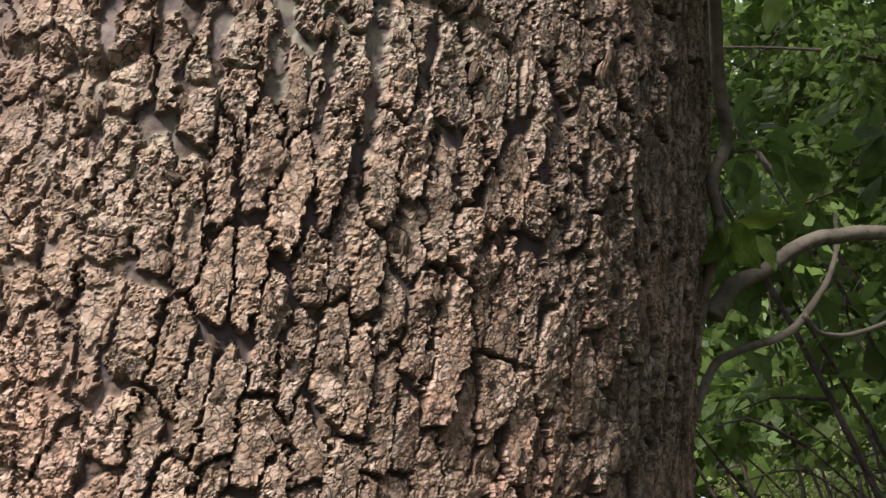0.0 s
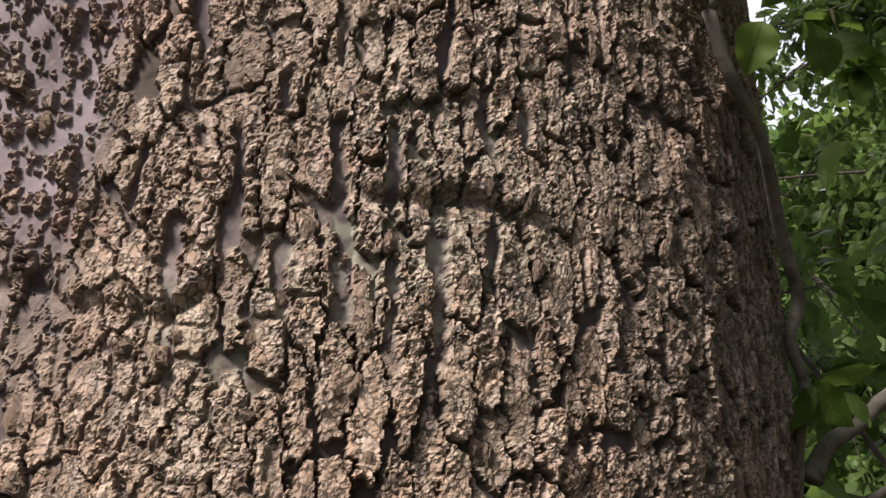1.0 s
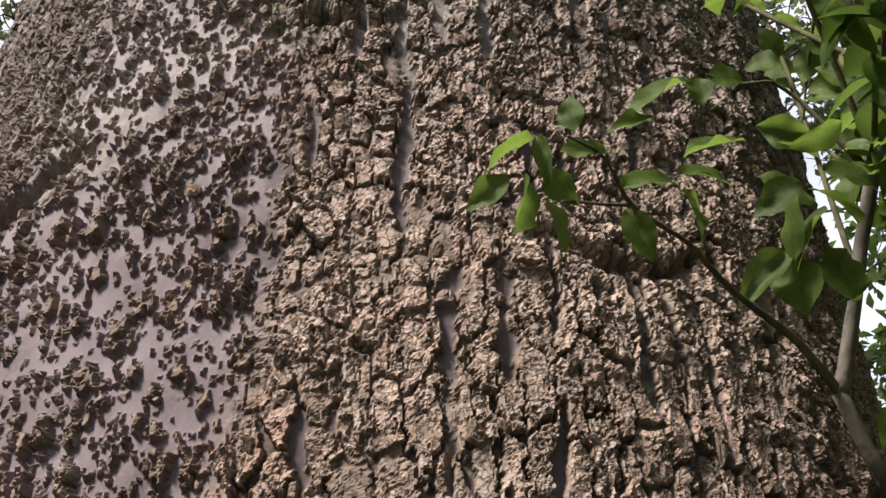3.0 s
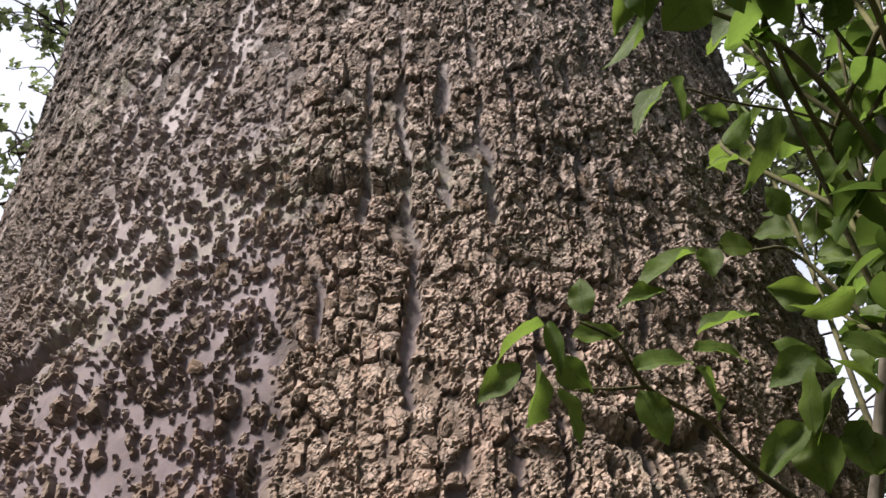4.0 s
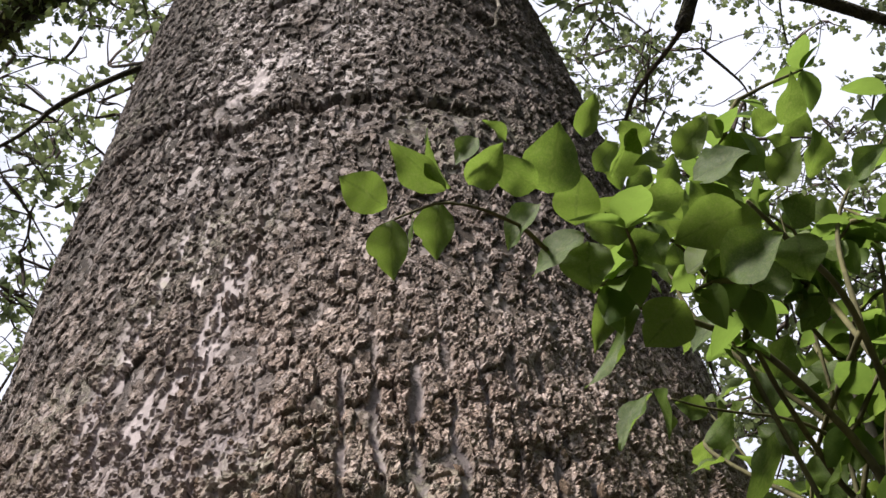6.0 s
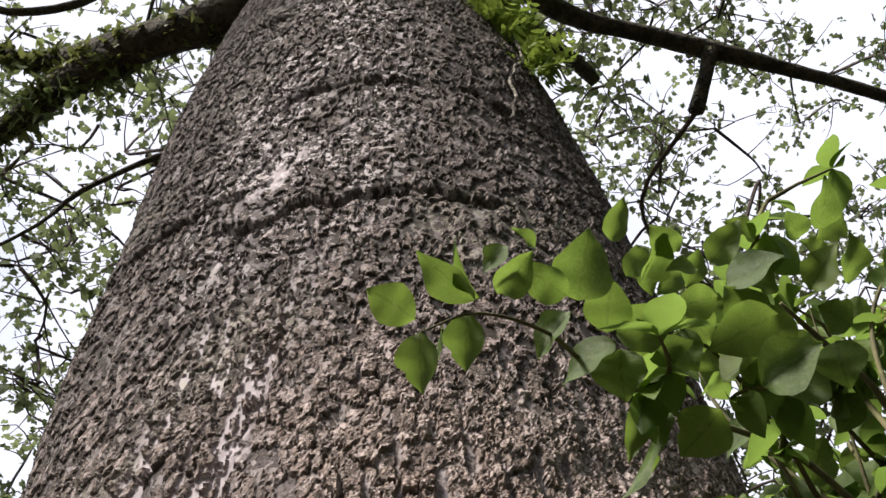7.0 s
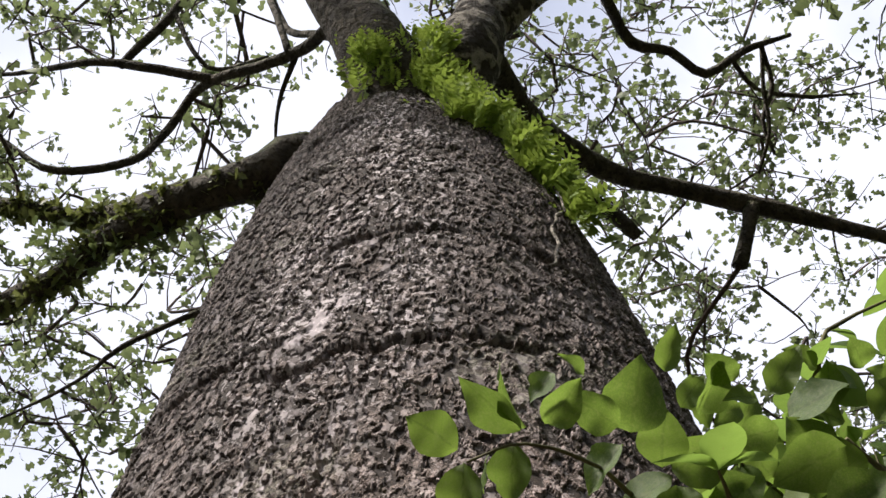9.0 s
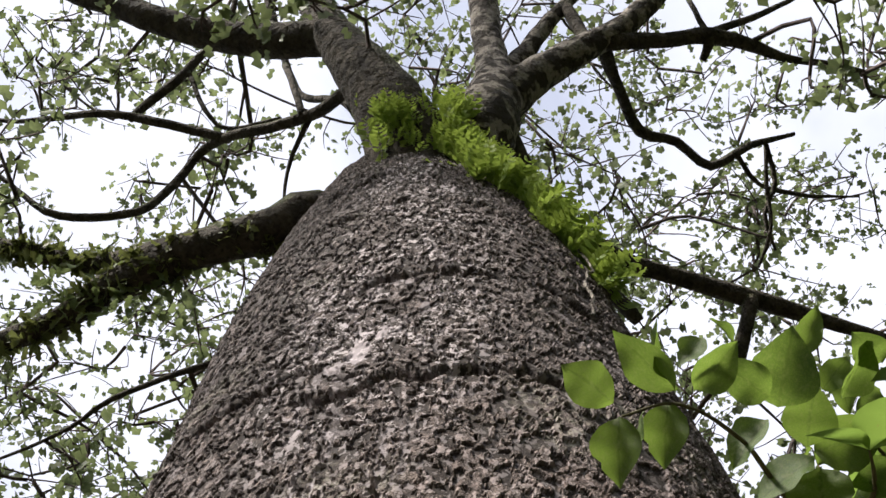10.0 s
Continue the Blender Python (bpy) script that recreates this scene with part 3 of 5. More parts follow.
    for wide, tall, seed, chance, size, height in ((0.026, 0.058, 101, 0.27, 0.66, 0.015), (0.0135, 0.030, 105, 0.42, 0.70, 0.0105), (0.0080, 0.0155, 109, 0.44, 0.68, 0.0062)):
        d, ra, rb = blobs(xw, zw, wide, tall, seed)
        reach = size * (0.50 + 0.5 * rb)
        spot = ramp(reach + 0.10, reach - 0.10, d + ragged * (0.5 if wide < 0.01 else 1.0)) * (ra < chance + dense)
        wart_h = np.maximum(wart_h, spot * height * (0.45 + 0.4 * rb + 0.55 * (leaf_b - 0.5) + 90 * crumb))
        wart = np.maximum(wart, spot)
    fleck = ramp(0.10, 0.14, ripples(u * 58, w * 32, 2, 47) + 0.16 * crinkle) * ramp(3.2, 3.5, z) * ramp(4.3, 3.9, z) * (0.55 * ramp(15, 7, np.abs(theta - line)) * ramp(-0.4, 0.0, ripples(x * 13, z * 8, 2, 48)) + 0.5 * ramp(0.25, 0.45, ripples(x * 9, z * 7, 2, 50)))
    skin = np.clip(np.maximum(skin, streak), 0, 1)
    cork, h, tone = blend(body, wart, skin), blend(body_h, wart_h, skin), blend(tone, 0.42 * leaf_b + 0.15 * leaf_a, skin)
    skin = np.maximum(skin, lane * 0.6)
    skin = np.maximum(skin, 0.35 * ramp(0.15, 0.5, patchy) * (1 - body) * (1 - high))
    cork, skin = cork * (1 - fleck), np.maximum(skin, fleck)
    # grain of the ground between the plates
    h = h + (0.0007 * crinkle + 0.0006 * ripples(x * 200, z * 60, 2, 23)) * (0.4 + 0.6 * cork)
    # the trunk's own waves
    h = h + 0.014 * ripples(x * 3.2, z * 1.6, 2, 141) + 0.0040 * ripples(x * 22, z * 14, 2, 145)
    for a0, a1, z0, s in FOLDS:
        zz = z0 + 0.045 * ripple(x * 4 + z0, z * 0, 151) + 0.02 * ripple(x * 17 + z0, z * 0, 157) + 0.008 * ripple(x * 60, z * 0, 159)
        win = ramp(a0, a0 + 9, theta) * ramp(a1, a1 - 9, theta) * s * ramp(-1.0, 0.3, ripple(x * 11 + z0 * 3, z * 0, 161))
        h = h + win * (0.010 * np.exp(-((z - zz - 0.022) / 0.022) ** 2) - 0.020 * np.exp(-((z - zz + 0.004) / 0.009) ** 2))
    h = h + 0.02 * np.exp(-((theta + 42) / 13) ** 2 - ((z - 1.75) / 0.35) ** 2)
    pale = np.clip(ramp(3.15, 3.6, z) * (0.12 + 0.65 * ramp(28, 8, np.abs(theta - line)) * ramp(-0.45, 0.05, ripples(x * 9, z * 6, 2, 53))) + 0.25 * ramp(2.3, 2.9, z) * ramp(3.5, 3.1, z), 0, 1)
    return h, np.clip(cork, 0, 1), tone, skin, pale


def trunk_sheet(thetas, zs):
    th, zz = np.meshgrid(thetas, zs, indexing="ij")
    h, cork, tone, skin, pale = bark(np.mod(th + 172, 360) - 172, zz)
    r = np.interp(zz, PROFILE_Z, PROFILE_R) + h * (1 - 0.6 * ramp(5.5, 6.1, zz))
    a = np.radians(th)
    v = np.stack([CX + r * np.cos(a), CY + r * np.sin(a), zz], -1).reshape(-1, 3)
    nz = len(zs)
    i, j = np.meshgrid(np.arange(len(thetas) - 1), np.arange(nz - 1), indexing="ij")
    q = np.stack([i * nz + j, (i + 1) * nz + j, (i + 1) * nz + j + 1, i * nz + j + 1], -1).reshape(-1, 4)
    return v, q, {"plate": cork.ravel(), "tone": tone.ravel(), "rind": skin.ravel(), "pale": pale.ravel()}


def spread(lo, hi, step):
    return np.linspace(lo, hi, max(2, int(round((hi - lo) / step))))


# bands of the side that is looked at: heights, degrees, and the mesh's step across and up
BANDS = [
    (1.40, 2.16, -116, -9, 0.158, 0.0018),
    (2.16, 2.78, -150, -7, 0.195, 0.0022),
    (2.78, 3.60, -164, 2, 0.235, 0.0034),
    (3.60, 4.60, -170, 10, 0.290, 0.0043),
    (4.60, 6.20, -171, 12, 0.450, 0.0085),
]
sheets = [trunk_sheet(np.linspace(12, 189, 110), np.linspace(-0.1, 6.2, 260)),
          trunk_sheet(np.linspace(-171, 12, 180), np.linspace(-0.1, 1.40, 110))]
for z0, z1, a0, a1, across, up in BANDS:
    zs = spread(z0, z1, up)
    sheets.append(trunk_sheet(spread(a0, a1, across), zs))
    for b0, b1 in ((-171, a0), (a1, 12)):
        if b1 - b0 > 0.5:
            sheets.append(trunk_sheet(spread(b0, b1, 1.1), zs[::3] if (len(zs) - 1) % 3 == 0 else np.r_[zs[::3], z1]))
vs, qs, at = [], [], 0
vals = {"plate": [], "tone": [], "rind": [], "pale": []}
for v, q, a in sheets:
    vs.append(v), qs.append(q + at)
    at += len(v)
    for k in vals:
        vals[k].append(a[k])
tree = empty_thing("old_tree", (CX, CY, 0), "massive old tree with flaking corky bark and mossy limbs", "tree")
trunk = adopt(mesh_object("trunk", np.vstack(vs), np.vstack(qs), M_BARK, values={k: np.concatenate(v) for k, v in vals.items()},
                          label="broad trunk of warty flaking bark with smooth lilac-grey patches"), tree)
soft = (np.concatenate(vals["plate"]) < 0.3)[np.vstack(qs)].all(1)
trunk.data.polygons.foreach_set("use_smooth", soft)

# ---- limbs of the great tree: control points (x, y, z, radius) ----
BOUGHS = {
    "A": [(-0.62, 1.47, 5.50, 0.098), (-0.72, 1.45, 5.41, 0.080), (-0.90, 1.48, 5.41, 0.070), (-1.14, 1.53, 5.45, 0.062), (-1.37, 1.57, 5.55, 0.035), (-1.60, 1.55, 5.65, 0.032), (-1.87, 1.54, 5.77, 0.036), (-2.36, 1.55, 6.00, 0.023)],
    "A2": [(-1.06, 1.53, 5.43, 0.060), (-1.30, 1.59, 5.39, 0.052), (-1.46, 1.66, 5.31, 0.038), (-1.65, 1.72, 5.33, 0.035), (-1.98, 1.84, 5.36, 0.026), (-2.38, 1.92, 5.48, 0.015)],
    "B": [(-0.28, 1.31, 5.46, 0.150), (-0.35, 1.18, 5.68, 0.116), (-0.48, 1.05, 6.01, 0.084), (-0.59, 0.96, 6.33, 0.069), (-0.68, 0.83, 6.75, 0.066), (-0.75, 0.45, 7.38, 0.079), (-0.78, -0.15, 8.08, 0.044)],
    "B1": [(-0.54, 1.02, 6.17, 0.069), (-0.84, 1.02, 6.29, 0.067), (-1.18, 0.96, 6.45, 0.056), (-1.41, 0.89, 6.61, 0.053), (-1.85, 0.75, 6.82, 0.042), (-2.54, 0.57, 7.11, 0.022)],
    "C": [(-0.09, 1.37, 5.62, 0.113), (-0.03, 1.29, 5.80, 0.115), (0.03, 1.26, 6.07, 0.099), (0.04, 1.20, 6.39, 0.068), (0.05, 1.05, 6.83, 0.058), (0.11, 0.66, 7.48, 0.046), (0.15, 0.05, 8.20, 0.023)],
    "C1": [(0.04, 1.27, 6.01, 0.092), (0.21, 1.22, 6.17, 0.066), (0.40, 1.16, 6.30, 0.057), (0.58, 1.12, 6.45, 0.047), (0.82, 0.99, 6.73, 0.041), (1.20, 0.69, 7.20, 0.024)],
    "C2": [(0.45, 1.15, 6.32, 0.035), (0.72, 1.19, 6.40, 0.034), (0.92, 1.21, 6.46, 0.032), (1.22, 1.34, 6.56, 0.019), (1.55, 1.46, 6.74, 0.014), (1.99, 1.68, 6.95, 0.010)],
    "C3": [(0.45, 1.16, 6.34, 0.029), (0.54, 1.38, 6.50, 0.025), (0.65, 1.62, 6.61, 0.026), (0.81, 1.68, 6.62, 0.019), (0.94, 1.78, 6.58, 0.018), (1.12, 1.73, 6.64, 0.017), (1.34, 1.73, 6.74, 0.010)],
    "C4": [(0.06, 1.23, 6.28, 0.048), (0.18, 1.20, 6.48, 0.036), (0.38, 1.09, 6.74, 0.033), (0.65, 0.89, 7.09, 0.025), (1.06, 0.51, 7.66, 0.014)],
    "D": [(0.02, 1.37, 5.99, 0.055), (0.13, 1.64, 6.15, 0.052), (0.38, 1.98, 6.33, 0.044), (0.64, 2.14, 6.36, 0.039), (1.01, 2.28, 6.33, 0.039), (1.28, 2.38, 6.27, 0.033), (1.57, 2.50, 6.22, 0.027), (2.08, 2.70, 6.12, 0.018), (2.56, 2.88, 6.11, 0.011)],
    "D1": [(1.02, 2.28, 6.32, 0.041), (0.97, 2.36, 6.20, 0.031), (0.90, 2.44, 6.06, 0.035)],
    "E": [(-0.45, 1.18, 5.99, 0.029), (-0.63, 1.28, 6.15, 0.023), (-0.82, 1.34, 6.22, 0.022), (-1.02, 1.39, 6.33, 0.020), (-1.15, 1.47, 6.40, 0.018), (-1.25, 1.55, 6.19, 0.017), (-1.33, 1.56, 6.00, 0.016), (-1.55, 1.50, 5.85, 0.014), (-1.74, 1.41, 5.97, 0.009), (-2.01, 1.28, 6.24, 0.006)],
    "E1": [(-1.01, 1.39, 6.33, 0.018), (-1.33, 1.32, 6.44, 0.017), (-1.52, 1.30, 6.51, 0.015), (-1.86, 1.35, 6.71, 0.010), (-2.32, 1.34, 6.98, 0.005)],
    "E2": [(-1.39, 1.32, 6.46, 0.019), (-1.20, 1.20, 6.71, 0.018), (-1.04, 1.07, 6.97, 0.016), (-0.99, 0.85, 7.42, 0.011)],
    "H": [(-0.88, 1.93, 5.79, 0.019), (-1.05, 2.02, 5.66, 0.014), (-1.40, 2.07, 5.53, 0.011), (-1.57, 2.15, 5.50, 0.008), (-1.95, 2.28, 5.52, 0.005)],
    "K": [(-0.53, 1.25, 6.17, 0.019), (-0.74, 1.29, 6.55, 0.016), (-0.83, 1.12, 6.89, 0.015), (-0.90, 0.91, 7.42, 0.011)],
    "C5": [(0.90, 1.20, 6.46, 0.022), (1.08, 1.20, 6.60, 0.015), (1.27, 1.18, 6.75, 0.011), (1.62, 1.10, 7.10, 0.006)],
    "C6": [(0.92, 1.20, 6.47, 0.030), (0.90, 1.24, 6.43, 0.022), (0.87, 1.29, 6.41, 0.015)],
    "C7": [(1.06, 1.75, 6.62, 0.013), (1.15, 1.89, 6.60, 0.010), (1.34, 1.97, 6.65, 0.009), (1.63, 2.05, 6.75, 0.005)],
    "C8": [(1.20, 1.74, 6.67, 0.011), (1.21, 1.88, 6.58, 0.010), (1.14, 1.99, 6.50, 0.009), (1.15, 2.12, 6.42, 0.006)],
    "C9": [(1.20, 1.74, 6.67, 0.010), (1.17, 1.89, 6.56, 0.009), (1.15, 2.03, 6.46, 0.008), (1.07, 2.17, 6.38, 0.005)],
    "E3": [(-0.79, 1.19, 6.60, 0.013), (-0.74, 1.23, 6.40, 0.014), (-0.69, 1.29, 6.17, 0.016)],
    "E4": [(-0.66, 1.29, 6.16, 0.012), (-0.73, 1.41, 6.10, 0.009), (-0.77, 1.57, 5.90, 0.006)],
    "E5": [(-1.20, 1.20, 6.70, 0.010), (-1.09, 1.33, 6.45, 0.009), (-1.02, 1.37, 6.40, 0.009), (-0.78, 1.31, 6.24, 0.008)],
    "F1": [(0.38, 1.09, 6.74, 0.026), (0.40, 1.14, 6.50, 0.024), (0.40, 1.16, 6.32, 0.028)],
    "G1": [(-0.85, 0.93, 6.90, 0.014), (-0.82, 1.06, 6.60, 0.013), (-0.86, 1.10, 6.32, 0.012)],
    "G2": [(0.87, 1.11, 6.70, 0.012), (0.88, 1.16, 6.50, 0.012), (0.91, 1.20, 6.46, 0.014)],
    "D2": [(0.08, 1.66, 6.00, 0.046), (0.18, 1.83, 6.05, 0.043), (0.29, 1.95, 6.05, 0.037), (0.43, 2.10, 6.02, 0.031), (0.50, 2.19, 5.98, 0.022)],
}
ROOTS = {  # where the thickest limbs sit in the trunk
    "A": (-0.40, 1.55, 5.30, 0.09), "B": (-0.29, 1.49, 5.12, 0.17), "C": (-0.16, 1.50, 5.35, 0.14), "D": (-0.12, 1.50, 5.55, 0.08),
    "E": (-0.36, 1.35, 5.70, 0.06), "H": (-0.45, 1.72, 5.5, 0.04), "K": (-0.40, 1.30, 5.85, 0.04), "D2": (-0.1, 1.55, 5.7, 0.05),
}
skeleton_pts = []
for key, ctrl in BOUGHS.items():
    run = curve_points(([ROOTS[key]] if key in ROOTS else []) + list(ctrl), 0.05)
    wob = np.stack([ripples(run[:, 2] * 3 + k * 7, run[:, 0] * 3 + run[:, 1] * 3, 2, 200 + k) for k in range(3)], 1)
    run[:, :3] += wob * (0.012 if run[0, 3] > 0.05 else 0.022)
    big = run[0, 3] > 0.05
    pale = key in ("C", "C1", "C4")
    adopt(tubes_object("limb" if big else "branch", [run], 20 if big else 10, M_PALE_LIMB if pale else M_LIMB, None, 0.06 if big else 0.10,
                       "pale flaking limb" if pale else ""), tree)
    skeleton_pts.append(run[len(run) // 4:, :])

# ---- branchlets reach from the limbs to the ends of the crown ----
tips = []
while len(tips) < 1450:
    p = np.array([CX, CY, 7.2]) + rng.uniform(-1, 1, 3) * (5.2, 5.2, 2.6)
    q = (p - (CX, CY, 7.2)) / (5.2, 5.2, 2.6)
    flat = np.hypot(p[0] - CX, p[1] - CY)
    if q @ q > 1 or p[1] < -0.9 or (flat < 0.55 and p[2] < 7.0) or p[2] < 5.35 + 0.1 * rng.rand() - 0.12 * max(0, flat - 1.5):
        continue
    if ripple(np.array(p[0] * 1.1), np.array(p[1] * 1.1 + p[2] * 0.8), 301) < -0.22:
        continue
    if p[0] < -0.9 and p[1] < 2.6 and rng.rand() < 0.5:
        continue
    tips.append(p)
tips = np.array(sorted(tips, key=lambda p: np.hypot(p[0] - CX, p[1] - CY)))
bones = np.vstack(skeleton_pts)
net = [bones[:, :3]]
allpts = bones[:, :3]
runs, ends = [], []
for p in tips:
    d = np.linalg.norm(allpts - p, axis=1) + 0.25 * np.maximum(0, allpts[:, 2] - p[2])
    k = int(np.argmin(d))
    root = allpts[k]
    far = np.linalg.norm(p - root)
    if far > 3.2 or far < 0.08:
        continue
    mid = (root + p) / 2 + rng.normal(size=3) * far * 0.17 + (0, 0, 0.08 * far)
    third = root + (p - root) * 0.75 + rng.normal(size=3) * far * 0.13
    r0 = min(0.022, 0.008 + 0.008 * far)
    run = curve_points([(*root, r0), (*mid, r0 * 0.75), (*third, r0 * 0.5), (*p, 0.0022)], 0.09)
    runs.append(run)
    ends.append((p, (p - third) / (np.linalg.norm(p - third) + 1e-9)))
    # side twigs
    for _ in range(int(3 + far * 4.0)):
        a = run[rng.randint(len(run) // 3, len(run))]
        w = unit(1)[0] * (0.16 + 0.25 * rng.rand())
        w[2] = abs(w[2]) * 0.3 - 0.05
        tw = curve_points([(*a[:3], 0.0048), (*(a[:3] + w * 0.55 + rng.normal(size=3) * 0.03), 0.0036), (*(a[:3] + w), 0.0018)], 0.07)
        runs.append(tw)
        ends.append((a[:3] + w, w / np.linalg.norm(w)))
    allpts = np.vstack([allpts, run[2:, :3]])
tagged(adopt(tubes_object("branchlet_growth", runs, 3, M_TWIG, None, 0.06), tree), kind="stuff")

places, heads = [], []
for p, d in ends:
    m = rng.randint(4, 11)
    back = rng.rand(m, 1) * 0.16
    off = unit(m) * rng.uniform(0.01, 0.085, (m, 1))
    places.append(p - d * back + off)
    heads.append(off / np.linalg.norm(off, axis=1, keepdims=True) + d * 0.6 + (0, 0, -0.35))
places, heads = np.vstack(places), np.vstack(heads)
k = len(places)
up = unit(k) * 0.75 + (0, 0, 0.8)
size = rng.uniform(0.030, 0.062, k)
tagged(adopt(leaf_cloud("crown", places, heads, up, size, size * rng.uniform(0.8, 1.1, k), "oaklet", M_CANOPY, None, 0.25, 0.3,
                 "open crown of small grey-green leaves", False), tree), kind="stuff")
# ---- ferns and moss where the limbs part ----


def on_trunk(theta, z, out=0.0):
    r = np.interp(z, PROFILE_Z, PROFILE_R) + out
    a = np.radians(theta)
    return np.stack([CX + r * np.cos(a), CY + r * np.sin(a), np.asarray(z, float) + 0 * a], -1)


frond_meshes = []
for v in range(6):
    ts = np.repeat(np.linspace(0.10, 0.97, 8), 2)
    sg = np.tile((-1.0, 1.0), 8)
    P = np.stack([ts, 0 * ts, -0.35 * ts ** 2], -1)
    H = np.stack([0.45 + 0 * ts, sg, 0 * ts], -1) + rng.normal(size=(16, 3)) * 0.14
    S = 0.42 * np.sin(math.pi * (0.12 + 0.85 * ts)) ** 0.7
    ob = leaf_cloud("frond", P, H, np.tile((0.0, 0.0, 1.0), (16, 1)) + rng.normal(size=(16, 3)) * 0.15, S, S * 0.42, "spoon", M_FERN, None, 0.1, 0.2, "", False)
    frond_meshes.append(ob.data)
    bpy.data.objects.remove(ob)


def fern_clump(tufts, size, label, proud=0.0):
    """Short fronds rooted in the bark in tufts: (degrees, height, spread in degrees, spread in height, fronds) for each."""
    base = on_trunk(np.array([t[0] for t in tufts]), np.array([t[1] for t in tufts]), 0.01)
    thing = empty_thing("fern_clump", Vector(base.mean(0)), label, "fern", "ferns on the old trunk")
    for deg, high, wide, tall, count in tufts:
        theta, z = deg + rng.normal(size=count) * wide, high + rng.normal(size=count) * tall
        base = on_trunk(theta, z, 0.008 + proud * ramp(5.25, 5.5, z))
        for k in range(count):
            out = Vector((math.cos(radians(theta[k])), math.sin(radians(theta[k])), 0))
            x = (out * rng.uniform(0.3, 1.0) + Vector(rng.normal(size=3) * 0.55) + Vector((0, 0, 0.1))).normalized()
            y = x.cross(out + Vector((0, 0, 0.5))).normalized()
            L = size * rng.uniform(0.5, 1.3)
            m = Matrix((x * L, y * L, x.cross(y) * L)).transposed().to_4x4()
            m.translation = Vector(base[k])
            ob = new("frond", frond_meshes[rng.randint(6)])
            ob.parent = thing
            ob.matrix_parent_inverse = Matrix.Translation(thing.location).inverted()
            ob.matrix_basis = m
    return thing


fern_clump([(rng.uniform(-106, -62), 5.53 + rng.uniform(-0.20, 0.28), rng.uniform(1.0, 3.5), rng.uniform(0.02, 0.06), rng.randint(3, 16)) for _ in range(26)],
           0.082, "bright green ferns matted round the top of the trunk", 0.085)
fern_clump([(-74 + 34 * t + rng.normal() * 4, 5.42 - 0.74 * t + rng.normal() * 0.10, rng.uniform(1.2, 3.8), rng.uniform(0.02, 0.06), rng.randint(4, 26)) for t in np.linspace(0, 1, 24)],
           0.086, "bright green ferns trailing down the side of the trunk")
fern_clump([(-43 + 7 * t + rng.normal() * 2, 4.70 - 0.26 * t, 2.4, 0.04, 14) for t in np.linspace(0, 1, 5)], 0.095, "small green fern tuft hanging from the bark")

# a thin bare vine creeping up the bark to the ferns
t = np.linspace(0, 1, 26)
line = on_trunk(-56 + 18 * t + 1.2 * np.sin(t * 11) + 0.5 * np.sin(t * 31), 3.85 + 0.72 * t, 0.026)
run = np.c_[line, np.full(26, 0.0035)]
vine = mesh_object("bare_vine", *(lambda v, q, c: (v, [q, c]))(*tube(run, 7, 0.1)), M_PALE_LIMB)
tagged(vine, "thin pale leafless vine stem creeping up bark", "vine")

# moss tufts hanging under the long limb
for key, lo, hi, m in (("A", 0.10, 0.62, 170), ("A2", 0.0, 0.50, 110)):
    run = curve_points(BOUGHS[key], 0.02)
    k = rng.randint(int(lo * len(run)), int(hi * len(run)), m)
    P = run[k, :3] + unit(m) * run[k, 3:4] * 0.9
    H = unit(m) + (0, 0, -0.6)
    thing = empty_thing("moss_tuft", Vector(P.mean(0)), "dull green moss tufts clinging to a mossy limb", "moss", "moss on the limbs")
    adopt(leaf_cloud("moss", np.vstack([P + rng.normal(size=P.shape) * 0.012 for _ in range(5)]), np.vstack([unit(m) + (0, 0, -0.7) for _ in range(5)]), unit(m * 5),
                     rng.uniform(0.02, 0.060, m * 5), rng.uniform(0.014, 0.042, m * 5), "lobed", M_MOSS, None), thing)

# a tuft of soft green fern hanging where the long limb divides
at = np.array((-1.28, 1.58, 5.36))
thing = empty_thing("limb_fern", Vector(at), "soft green fern tuft hanging from a mossy limb", "fern")
m = 182
P = at + np.repeat(rng.normal(size=(7, 3)) * (0.13, 0.05, 0.045), 26, 0) + rng.normal(size=(m, 3)) * (0.035, 0.03, 0.035)
tagged(adopt(leaf_cloud("leaf_tuft", P, unit(m) + (0, -0.3, -0.6), unit(m) * 0.6 + (0, -0.6, 0.5), rng.uniform(0.03, 0.065, m), rng.uniform(0.02, 0.045, m), "lobed", M_DULL_FERN, None), thing), kind="stuff")

